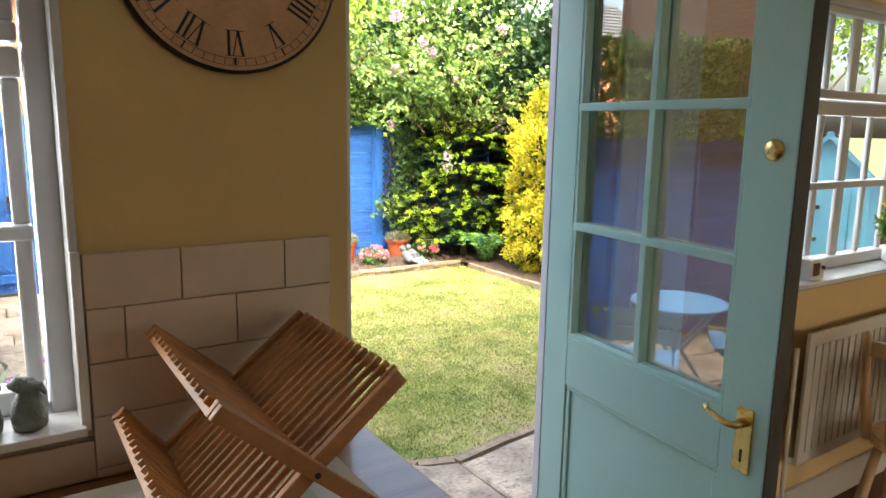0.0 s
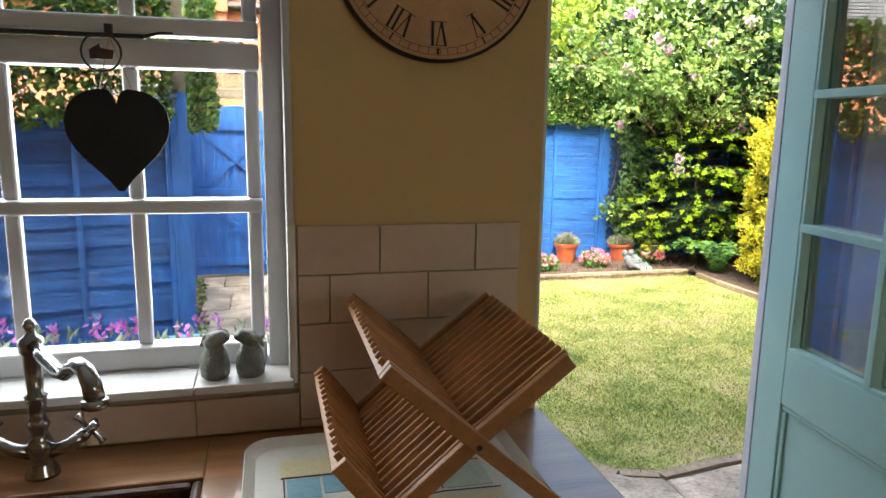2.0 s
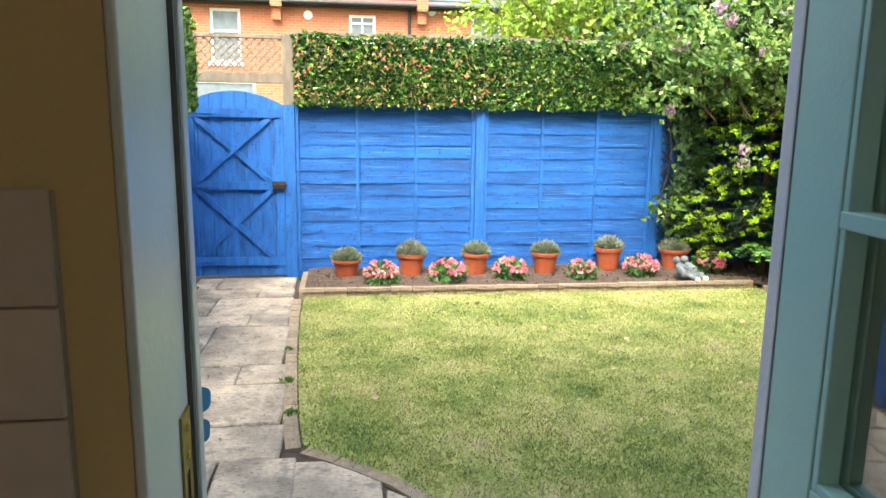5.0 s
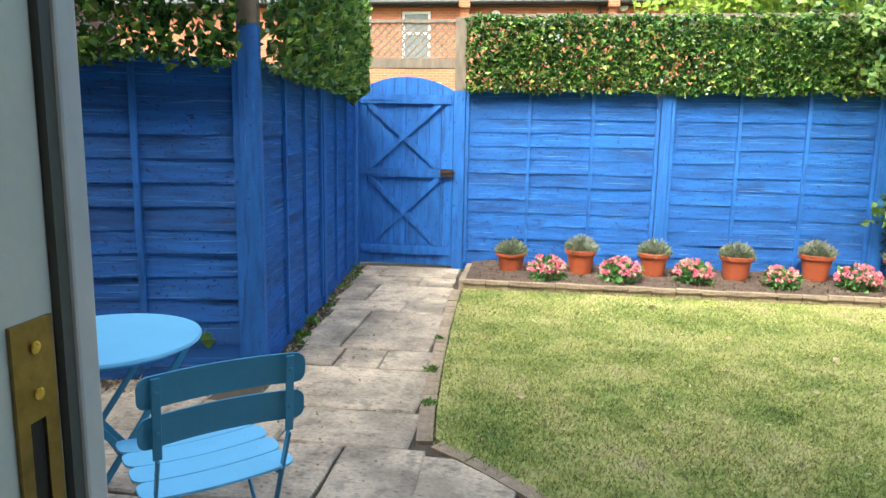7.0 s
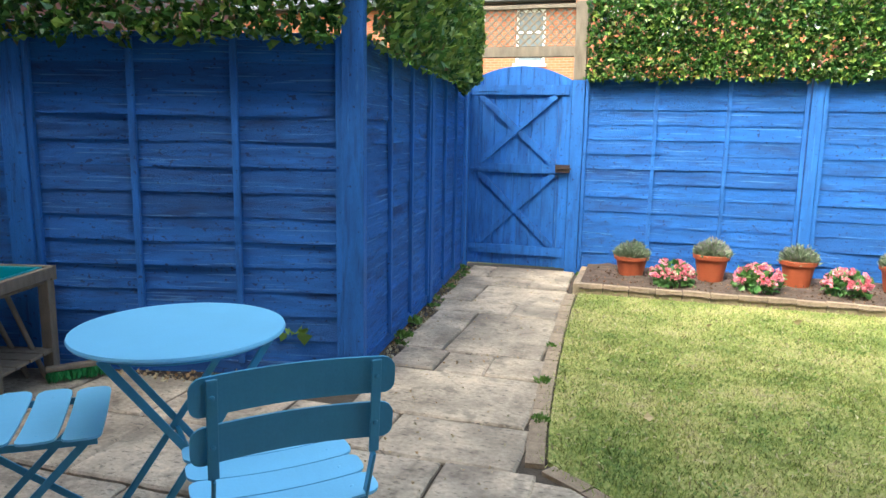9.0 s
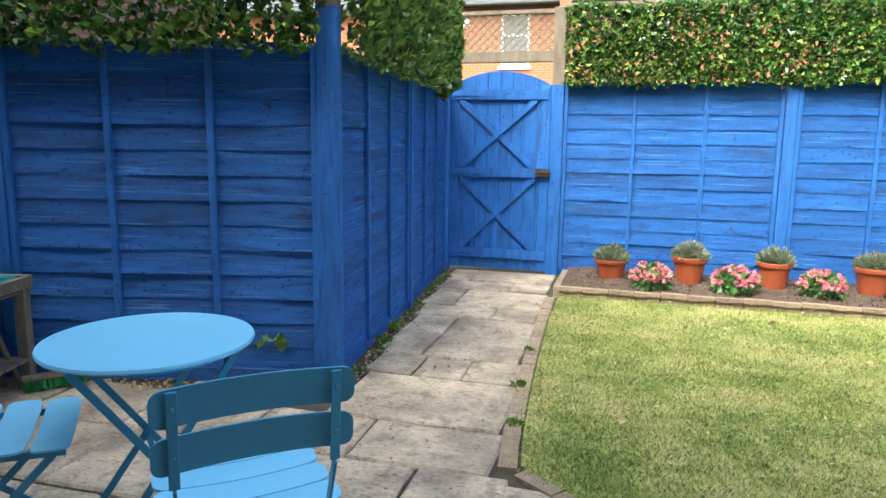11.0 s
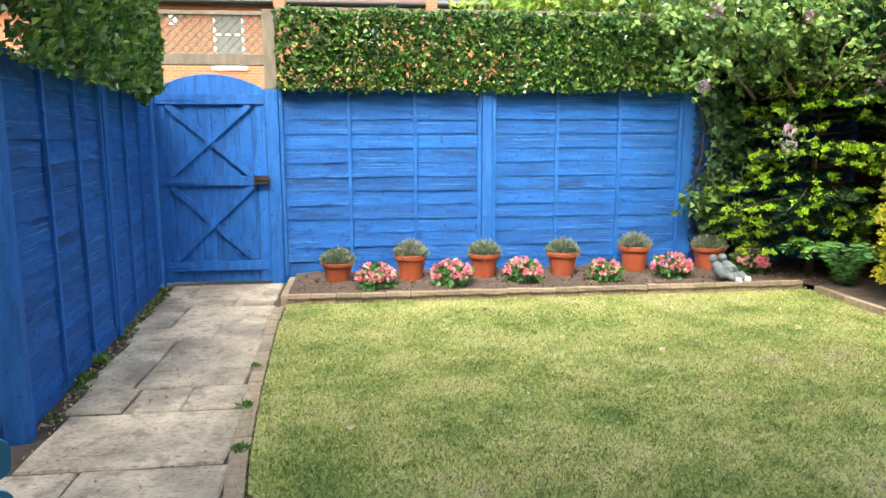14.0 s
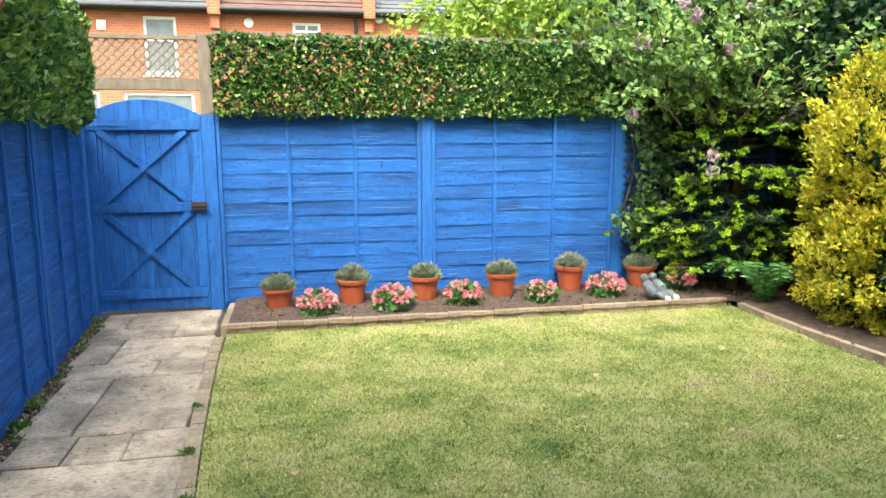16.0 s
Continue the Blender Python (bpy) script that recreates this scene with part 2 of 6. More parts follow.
M_SHED = material("pale_blue_shed_paint", (0.16, 0.50, 0.72), 0.6, vary=0.1, each=0.08)
M_STEM = material("woody_stem", (0.12, 0.08, 0.045), 0.85, vary=0.25)

L_IVY = leaf_material("hedge_leaf", (0.022, 0.075, 0.022), (0.14, 0.28, 0.06), 0.22)
L_IVYY = leaf_material("hedge_leaf_young", (0.32, 0.42, 0.08), (0.08, 0.18, 0.03), 0.3)
L_IVYR = leaf_material("hedge_leaf_russet", (0.18, 0.12, 0.05), (0.16, 0.17, 0.05), 0.45)
L_YEL = leaf_material("golden_leaf", (0.86, 0.72, 0.06), (0.50, 0.50, 0.04), 0.4)
L_VARI = leaf_material("golden_leaf_centre", (0.16, 0.26, 0.03), (0.42, 0.42, 0.04), 0.4)
L_ROSE = leaf_material("rose_leaf", (0.04, 0.12, 0.02), (0.30, 0.42, 0.09), 0.45)
# Dark green: conifer needles, and painted shade inside the shrub and rose.
L_DARK = leaf_material("dark_needle_and_gap_shade", (0.012, 0.04, 0.012), (0.03, 0.08, 0.022), 0.45)
L_CONIF = leaf_material("conifer_tip", (0.34, 0.56, 0.02), (0.55, 0.72, 0.06), 0.5)
L_TREE = leaf_material("lime_tree_leaf", (0.20, 0.34, 0.03), (0.36, 0.46, 0.06), 0.5)
L_FERN = leaf_material("fern_leaf", (0.08, 0.22, 0.05), (0.16, 0.33, 0.08), 0.5)
L_LAV = leaf_material("lavender_leaf", (0.17, 0.23, 0.13), (0.36, 0.40, 0.28), 0.7)
L_LAVF = leaf_material("lavender_bud", (0.28, 0.25, 0.25), (0.40, 0.37, 0.34), 0.7)
L_PINK = leaf_material("pink_petal", (0.80, 0.16, 0.28), (0.88, 0.42, 0.46), 0.55, 0.3)
L_MAUVE = leaf_material("mauve_petal", (0.62, 0.38, 0.56), (0.78, 0.58, 0.70), 0.55, 0.3)
L_PURPLE = leaf_material("purple_petal", (0.45, 0.08, 0.45), (0.62, 0.25, 0.62), 0.5, 0.3)
L_CREAM = leaf_material("cream_petal", (0.75, 0.72, 0.55), (0.80, 0.80, 0.68), 0.5, 0.3)
L_GRASS = leaf_material("grass_blade", (0.13, 0.20, 0.03), (0.34, 0.36, 0.10), 0.6, 0.2)
L_WEED = leaf_material("weed_leaf", (0.09, 0.19, 0.03), (0.20, 0.33, 0.07), 0.5)
L_CLOVER = leaf_material("lawn_weed_leaf", (0.16, 0.27, 0.06), (0.30, 0.40, 0.12), 0.5)
L_DRY = leaf_material("fallen_leaf", (0.42, 0.26, 0.12), (0.55, 0.48, 0.30), 0.7, 0.1)


# ---- mesh tools ----
class Build:
    """Gathers faces for one mesh."""

    def __init__(self):
        self.v, self.f = [], []

    def add(self, verts, faces):
        k = len(self.v)
        self.v += [tuple(p) for p in verts]
        self.f += [tuple(i + k for i in q) for q in faces]
        return self

    def box(self, x0, y0, z0, x1, y1, z1, m=None):
        p = [(x, y, z) for x in (x0, x1) for y in (y0, y1) for z in (z0, z1)]
        if m:
            p = [m @ Vector(q) for q in p]
        return self.add(p, [(0, 1, 3, 2), (4, 6, 7, 5), (0, 4, 5, 1), (2, 3, 7, 6), (0, 2, 6, 4), (1, 5, 7, 3)])

    def bar(self, a, b, w, d, up=(0, 0, 1)):
        """A straight bar of section w by d from a to b; d lies along up."""
        a, b = Vector(a), Vector(b)
        t = (b - a).normalized()
        s = t.cross(Vector(up))
        s = s.normalized() if s.length > 1e-4 else Vector((1, 0, 0))
        u = s.cross(t)
        p = [e + s * i * w / 2 + u * j * d / 2 for e in (a, b) for i, j in ((-1, -1), (1, -1), (1, 1), (-1, 1))]
        return self.add(p, [(3, 2, 1, 0), (4, 5, 6, 7)] + [(i, (i + 1) % 4, (i + 1) % 4 + 4, i + 4) for i in range(4)])

    def tube(self, pts, radii, n=10):
        pts = [Vector(p) for p in pts]
        radii = radii if isinstance(radii, (list, tuple)) else [radii] * len(pts)
        k, v, f = len(pts), [], []
        for i, p in enumerate(pts):
            t = (pts[min(i + 1, k - 1)] - pts[max(i - 1, 0)]).normalized()
            s = t.cross(Vector((0.31, 0.17, 0.93)))
            s = s.normalized() if s.length > 1e-3 else Vector((1, 0, 0))
            u = t.cross(s)
            v += [p + (s * math.cos(6.2832 * j / n) + u * math.sin(6.2832 * j / n)) * radii[i] for j in range(n)]
        for i in range(k - 1):
            f += [(i * n + j, i * n + (j + 1) % n, (i + 1) * n + (j + 1) % n, (i + 1) * n + j) for j in range(n)]
        f += [tuple(range(n))[::-1], tuple((k - 1) * n + j for j in range(n))]
        return self.add(v, f)

    def lathe(self, profile, n=24, at=(0, 0, 0)):
        v, f, k = [], [], len(profile)
        for r, z in profile:
            v += [(at[0] + r * math.cos(6.2832 * j / n), at[1] + r * math.sin(6.2832 * j / n), at[2] + z) for j in range(n)]
        for i in range(k - 1):
            f += [(i * n + j, i * n + (j + 1) % n, (i + 1) * n + (j + 1) % n, (i + 1) * n + j) for j in range(n)]
        f += [tuple(range(n))[::-1], tuple((k - 1) * n + j for j in range(n))]
        return self.add(v, f)

    def prism(self, outline, y0, y1):
        """An outline in x and z, given depth along y."""
        n = len(outline)
        v = [(x, y0, z) for x, z in outline] + [(x, y1, z) for x, z in outline]
        return self.add(v, [tuple(range(n)), tuple(range(n, 2 * n))[::-1]] + [(i, i + n, (i + 1) % n + n, (i + 1) % n) for i in range(n)])

    def slab(self, outline, z0, z1):
        n = len(outline)
        v = [(x, y, z0) for x, y in outline] + [(x, y, z1) for x, y in outline]
        return self.add(v, [tuple(range(n))[::-1], tuple(range(n, 2 * n))] + [(i, (i + 1) % n, (i + 1) % n + n, i + n) for i in range(n)])

    def mesh(self, name, mat, smooth=False):
        me = bpy.data.meshes.new(name)
        me.from_pydata(self.v, [], self.f)
        b = bmesh.new()
        b.from_mesh(me)
        bmesh.ops.recalc_face_normals(b, faces=b.faces)
        b.to_mesh(me)
        b.free()
        me.materials.append(mat)
        if smooth:
            me.polygons.foreach_set("use_smooth", [True] * len(me.polygons))
        return me

    def obj(self, name, mat, parent=None, bevel=0.0, smooth=False, segments=2):
        ob = new(name, self.mesh(name, mat, smooth))
        ob.parent = parent
        if bevel:
            md = ob.modifiers.new("bevel", "BEVEL")
            md.width, md.segments, md.limit_method = bevel, segments, "ANGLE"
        return ob


def thing(name, label, category, group="", at=None):
    ob = new(name)
    ob.empty_display_size = 0.1
    tagged(ob, label, category, group)
    if at is not None:
        ob.matrix_world = at
    return ob


def structure(ob, label=""):
    return tagged(ob, label, "", "", "structure")


rng = np.random.default_rng(7)


def leaves(name, pts, aim, size, mat, parent=None, width=0.42, spread=0.8, fold=0.25, smooth=False):
    """Small folded leaves at pts; each points about along aim, loosened by spread."""
    pts = np.asarray(pts, float)
    n = len(pts)
    d = np.asarray(aim, float) + rng.normal(0, spread, (n, 3))
    d /= np.linalg.norm(d, axis=1)[:, None] + 1e-9
    r = rng.normal(0, 1, (n, 3))
    s = np.cross(d, r)
    s /= np.linalg.norm(s, axis=1)[:, None] + 1e-9
    u = np.cross(s, d)
    ln = (size * rng.uniform(0.65, 1.3, n))[:, None]
    a, t = pts, pts + d * ln
    m = pts + d * ln * 0.45
    v = np.stack([a, m + s * ln * width + u * ln * fold, t, m - s * ln * width + u * ln * fold], 1).reshape(-1, 3)
    i = np.arange(n)[:, None] * 4
    f = np.concatenate([i + [0, 1, 2], i + [0, 2, 3]], 0)
    me = bpy.data.meshes.new(name)
    me.from_pydata(v.tolist(), [], f.tolist())
    me.materials.append(mat)
    ob = new(name, me)
    ob.parent = parent
    return tagged(ob, kind="stuff") if n > 1 else ob


def blob(n, centre, radii, hollow=0.55, rough=0.25):
    """Points in the outer shell of an uneven ellipsoid, with their outward ways."""
    d = rng.normal(0, 1, (n, 3))
    d /= np.linalg.norm(d, axis=1)[:, None]
    k = rng.uniform(hollow, 1.0, n)
    lump = np.array([1 + rough * noise.noise(Vector(q) * 2.3 + Vector(centre)) + 0.5 * rough * noise.noise(Vector(q) * 6 + Vector(centre)) for q in d])
    return np.asarray(centre) + d * np.asarray(radii) * (k * lump)[:, None], d


# ---- the house: walls, floor, ceiling ----
FLOOR, WORKTOP, INNER, OUTER = 0.18, 1.085, 1.41, 1.625
W1, W2, DOOR_X = (-1.703, 0.115), (2.36, 4.30), (0.668, 1.512)
# Walls rise to 6.4 so the unseen upper storey shades the near fence.
wall = Build()
for x0, x1, z0, z1 in ((-2.8, W1[0], 0, 6.4), (W1[0], W1[1], 0, 1.185), (W1[0], W1[1], 2.3, 6.4), (W1[1], DOOR_X[0], 0, 6.4),
                       (DOOR_X[0], DOOR_X[1], 0, FLOOR - 0.02), (DOOR_X[0], DOOR_X[1], 2.31, 6.4), (DOOR_X[1], W2[0], 0, 6.4),
                       (W2[0], W2[1], 0, 1.185), (W2[0], W2[1], 2.3, 6.4), (W2[1], 5.0, 0, 6.4)):
    wall.box(x0, INNER, z0, x1, OUTER, z1)
wall_north = structure(wall.obj("wall_north", M_WALL), "pale yellow painted kitchen wall with window and door openings")
structure(Build().box(4.8, -2.8, 0, 5.0, INNER, 6.4).obj("wall_east", M_WALL), "plain yellow painted wall")
structure(Build().box(-2.8, -2.8, 0, -2.6, INNER, 6.4).obj("wall_west", M_WALL), "plain yellow painted wall")
# Unseen rear wall; its opening is added to hold the fill lamp.
wall = Build()
for x0, x1, z0, z1 in ((-2.6, 1.7, 0, 6.4), (1.7, 3.7, 0, 1.1), (1.7, 3.7, 2.2, 6.4), (3.7, 4.8, 0, 6.4)):
    wall.box(x0, -2.8, z0, x1, -2.6, z1)
structure(wall.obj("wall_south", M_WALL), "plain yellow painted wall with an unseen opening added for fill light")
structure(Build().box(-2.6, -2.6, 2.5, 4.8, INNER, 2.6).obj("ceiling", M_CEIL), "plain white ceiling")
# Unseen roof on the raised walls, part of the shading mass.
structure(Build().slab([(-3.0, -3.0), (5.2, -3.0), (5.2, 1.75), (-3.0, 1.75)], 6.4, 6.5).obj("roof", M_ROOFSLATE), "unseen slate roof, set high so the house shades the yard")
floor = structure(Build().box(-2.6, -2.6, 0.02, 4.8, INNER, FLOOR - 0.02).obj("floor", M_FLOOR), "dark reddish wooden floor")
structure(Build().box(1.87, INNER - 0.018, FLOOR, 4.8, INNER, FLOOR + 0.14).obj("baseboard", M_RAD, bevel=0.004), "cream painted skirting board")
structure(Build().box(DOOR_X[0], INNER, FLOOR - 0.02, DOOR_X[1], OUTER + 0.05, FLOOR + 0.012).obj("threshold", M_WEATHERED, bevel=0.004), "worn timber door threshold")
structure(Build().box(0.3, OUTER + 0.05, -0.01, 1.9, OUTER + 0.38, 0.1).obj("doorstep", M_SLAB, bevel=0.01), "stone doorstep")

# Unseen dark brick skin, added to cut light bounced onto the near fence.
outer = Build()
for x0, x1, z0, z1 in ((-3.9, W1[0], 0, 6.4), (W1[0], W1[1], 0, 1.04), (W1[0], W1[1], 2.33, 6.4), (W1[1], 0.61, 0, 6.4), (0.61, 1.56, 2.33, 6.4), (1.56, W2[0], 0, 6.4), (W2[0], W2[1], 0, 1.15), (W2[0], W2[1], 2.33, 6.4), (W2[1], 5.0, 0, 6.4)):
    outer.box(x0, OUTER + 0.002, z0, x1, OUTER + 0.025, z1)
structure(outer.obj("wall_outer_brick", M_HOUSEBRICK), "unseen dark brick outer face, added to cut bounced light")
# Unseen wall, added to block sky light from the near fence.
structure(Build().box(-4.1, 1.7, -0.05, -3.9, 9.0, 5.2).obj("wall_garden_west", M_HOUSEBRICK), "unseen plain brick wall added to shade the near fence")

# door lining with its stop and draught strip
structure(Build().box(0.668, INNER + 0.002, FLOOR, 0.679, 1.592, 2.29).obj("trim_door_lining", M_JAMB, bevel=0.003), "cream painted door lining")
structure(Build().box(0.668, 1.592, FLOOR, 0.685, 1.604, 2.29).obj("trim_draught_strip", M_SEAL), "dark rubber draught strip")
structure(Build().box(0.668, 1.604, FLOOR, 0.688, 1.63, 2.29).obj("trim_door_stop", M_FRAME, bevel=0.003), "white painted door stop")
structure(Build().box(1.472, 1.612, FLOOR, 1.512, 1.652, 2.29).obj("trim_hinge_jamb", M_WHITE, bevel=0.003), "white painted hinge jamb")
structure(Build().box(0.675, 1.54, 2.27, 1.512, 1.63, 2.31).obj("trim_door_head", M_FRAME, bevel=0.003), "white painted door head")
# White board added to give the pale band behind the door panes.
structure(Build().box(1.53, INNER - 0.02, FLOOR, 1.865, INNER - 0.001, 2.4).obj("trim_door_surround", M_WHITE, bevel=0.004), "wide white board, added for the pale band behind the door panes")
plate = thing("strike_plate", "worn brass strike plate with two screws in the door lining", "strike plate", at=pose(0.679, 1.565, 1.10))
Build().box(0, -0.022, 0.075, 0.003, 0.02, 0.15).box(0, -0.022, -0.09, 0.003, 0.02, -0.04).box(0, 0.006, -0.04, 0.003, 0.02, 0.075).box(0, -0.022, -0.04, 0.003, -0.01, 0.075).obj("plate", M_OLDBRASS, plate)
Build().box(0, -0.01, -0.04, 0.001, 0.006, 0.075).obj("keep_hole", M_BLACK, plate)
for z in (0.13, 0.095):
    Build().lathe([(0.004, 0), (0.005, 0.0015), (0.002, 0.002)], 10).obj("screw", M_BRASS, plate).matrix_local = pose(0.003, 0, z, 0, 90, 0)


# ---- windows ----
def casement_window(name, x0, x1, columns):
    """A cottage casement in a frame: rows of small panes with a fanlight above."""
    y0, y1 = 1.50, 1.56
    w = structure(Build().box(x0, y0 - 0.02, 1.19, x0 + 0.05, 1.60, 2.3).box(x1 - 0.05, y0 - 0.02, 1.19, x1, 1.60, 2.3)
                  .box(x0 + 0.05, y0 - 0.02, 1.19, x1 - 0.05, 1.60, 1.205).box(x0 + 0.05, y0 - 0.02, 2.265, x1 - 0.05, 1.60, 2.3)
                  .obj(name, M_FRAME, bevel=0.004), "white painted small-paned timber casement window")
    a, b = x0 + 0.055, x1 - 0.055
    first, pitch = a + 0.0175, (b - a - 0.035) / columns
    sash, panes = Build(), []
    for z0, z1 in ((1.205, 1.255), (1.545, 1.575), (1.845, 1.90), (1.91, 1.945), (2.235, 2.265)):
        sash.box(a, y0, z0, b, y1, z1)
    for zlo, zhi in ((1.255, 1.545), (1.575, 1.845), (1.945, 2.235)):
        for i in range(columns + 1):
            h = 0.03 if i == 3 else 0.0155
            c = first + i * pitch
            sash.box(max(a, c - h), y0 + 0.021, zlo, min(b, c + h), y1 - 0.019, zhi)
        for i in range(columns):
            panes.append((first + i * pitch, zlo, first + (i + 1) * pitch, zhi))
    sash.obj("sash", M_FRAME, w, bevel=0.006)
    for p in panes:
        g = Build().box(p[0], 1.53, p[1], p[2], 1.534, p[3]).obj("pane", M_GLASS, w)
        g.visible_shadow = False
    return w


casement_window("window_1", W1[0], W1[1], 7)
casement_window("window_2", W2[0], W2[1], 9)
# Pane of the added rear opening.
g = Build().box(1.7, -2.7, 1.1, 3.7, -2.695, 2.2).obj("window_3", M_GLASS)
g.visible_shadow = False
structure(g, "glass pane in the unseen rear opening added for fill light")
for k, (x0, x1) in enumerate((W1, W2)):
    sill = structure(Build().box(x0, 1.40, 1.17, x1, 1.485, 1.188).obj(f"window_sill_{k + 1}", M_GROUT), "white tiled inner window sill")
    n = int((x1 - x0) / 0.2)
    for i in range(n):
        s = (x1 - x0) / n
        Build().box(x0 + i * s + 0.001, 1.372, 1.186, x0 + (i + 1) * s - 0.001, 1.484, 1.204).obj("tile", M_SILL, sill, bevel=0.003)
# the plaster edge of the window reveal
structure(Build().box(0.106, 1.395, 1.53, 0.122, 1.48, 2.3).obj("trim_reveal", M_FRAME, bevel=0.004), "white painted reveal edge")
structure(Build().box(0.106, 1.388, 1.19, 0.124, 1.48, 1.536).obj("trim_tile_reveal", M_SILL, bevel=0.004), "white tiled reveal edge")

# ---- the door, standing open into the room ----
door = thing("door", "sage green glazed timber door standing open into the kitchen", "door", at=Matrix.Translation((1.508, 1.606, 0)) @ pose(0, 0, 0, 0, 0, -96))
DW, DB, DT = 0.832, FLOOR + 0.015, 2.26
# leaf local: x from hinge to latch, y thickness (negative y is the face once outside)
leaf = Build()
leaf.box(0, -0.044, DB, 0.116, 0, DT).box(DW - 0.125, -0.044, DB, DW, 0, DT)
leaf.box(0.116, -0.044, 2.175, DW - 0.125, 0, DT).box(0.116, -0.044, 0.985, DW - 0.125, 0, 1.14).box(0.116, -0.044, DB, DW - 0.125, 0, DB + 0.2)
leaf.box(0.116, -0.030, DB + 0.2, DW - 0.125, -0.014, 0.985)
leaf.obj("leaf", M_DOOR, door, bevel=0.003)
Build().box(-0.004, -0.046, DB, 0.0, 0.001, DT).obj("hinge_edge", M_FRAME, door)
# Latch edge in its own colour, far darker than the green leaf.
tagged(Build().box(DW, -0.0435, DB, DW + 0.003, -0.0005, DT).obj("latch_edge", M_LATCHEDGE, door), "near-black latch edge of the door")
mould = Build()
xa, xb = 0.116, DW - 0.125
xm = (xa + xb) / 2
for yy, dp in ((-0.044, 0.031), (-0.007, 0.007)):
    for z in (1.485, 1.835):
        mould.box(xa, yy, z - 0.011, xb, yy + dp, z + 0.011)
    mould.box(xm - 0.011, yy + 0.001, 1.14, xm + 0.011, yy + dp, 2.175)
    for x0, x1 in ((xa, xa + 0.012), (xb - 0.012, xb)):
        mould.box(x0, yy + 0.002, 1.14, x1, yy + dp, 2.175)
    mould.box(xa, yy + 0.0025, 1.14, xb, yy + dp, 1.153)
mould.obj("glazing_bar", M_DOOR, door, bevel=0.004)
pm = Build()
for x0, x1, z0, z1 in ((xa, xb, 0.967, 0.985), (xa, xb, DB + 0.2, DB + 0.218), (xa, xa + 0.018, DB + 0.218, 0.967), (xb - 0.018, xb, DB + 0.218, 0.967)):
    pm.box(x0, -0.039, z0, x1, -0.030, z1)
pm.obj("panel_moulding", M_DOOR, door, bevel=0.005)
for z0, z1 in ((1.14, 1.485), (1.485, 1.835), (1.835, 2.175)):
    for x0, x1 in ((xa, xm), (xm, xb)):
        g = Build().box(x0 + 0.002, -0.0125, z0 + 0.002, x1 - 0.002, -0.0085, z1 - 0.002).obj("pane", M_DOUBLE, door)
        g.visible_shadow = False
knob = Build().lathe([(0.024, 0), (0.024, 0.004), (0.018, 0.009), (0.006, 0.012), (0.001, 0.012)], 24).obj("lock_escutcheon", M_BRASS, door, smooth=True)
knob.matrix_local = pose(DW - 0.055, -0.044, 1.735, 90, 0, 0)
tagged(knob, "round brass lock cylinder")
hp = Build().box(DW - 0.083, -0.049, 1.005, DW - 0.038, -0.044, 1.16).obj("handle_plate", M_BRASS, door, bevel=0.002)
Build().box(DW - 0.064, -0.0505, 1.03, DW - 0.059, -0.049, 1.06).lathe([(0.006, 0), (0.006, 0.001), (0.001, 0.0012)], 10, (0, 0, 0)).obj("keyhole", M_BLACK, door)
lever = Build().tube([(DW - 0.06, -0.049, 1.125), (DW - 0.06, -0.082, 1.125), (DW - 0.075, -0.09, 1.126), (DW - 0.105, -0.088, 1.131), (DW - 0.13, -0.088, 1.136), (DW - 0.142, -0.084, 1.142)], [0.012, 0.009, 0.008, 0.0065, 0.007, 0.009], 10)
tagged(lever.obj("lever_handle", M_BRASS, door, smooth=True), "brass lever handle")
Build().box(DW - 0.1, 0.0, 1.69, DW - 0.02, 0.035, 1.77).obj("night_latch", M_BLACK, door, bevel=0.005)

# ---- kitchen worktop, sink, tap ----
top = thing("worktop", "oiled oak block worktop on painted base cupboards", "worktop")
Build().box(-2.6, 0.82, FLOOR + 0.1, 0.655, INNER - 0.003, WORKTOP - 0.04).obj("cupboard", M_CAB, top)
Build().box(-2.6, 0.79, WORKTOP - 0.04, -0.72, INNER - 0.014, WORKTOP).box(-0.72, 1.22, WORKTOP - 0.04, -0.06, INNER - 0.014, WORKTOP).box(-0.06, 0.79, WORKTOP - 0.04, 0.68, INNER - 0.014, WORKTOP).box(-0.72, 0.79, WORKTOP - 0.04, -0.06, 0.84, WORKTOP).obj("oak_top", M_WORKTOP, top, bevel=0.004)
sink = thing("sink", "brown inset sink with rounded rim", "sink")
Build().box(-0.72, 0.84, WORKTOP - 0.035, -0.70, 1.22, WORKTOP - 0.004).box(-0.08, 0.84, WORKTOP - 0.035, -0.06, 1.22, WORKTOP - 0.004).box(-0.70, 1.20, WORKTOP - 0.035, -0.08, 1.22, WORKTOP - 0.004).box(-0.70, 0.84, WORKTOP - 0.035, -0.08, 0.86, WORKTOP - 0.004).obj("rim", M_SINK, sink, bevel=0.008)
Build().box(-0.71, 0.85, WORKTOP - 0.039, -0.07, 1.21, WORKTOP - 0.036).obj("basin", M_SINK, sink)

tap = thing("mixer_tap", "aged chrome mixer tap with cross handles and swan spout", "tap", at=pose(-0.35, 1.295, WORKTOP))
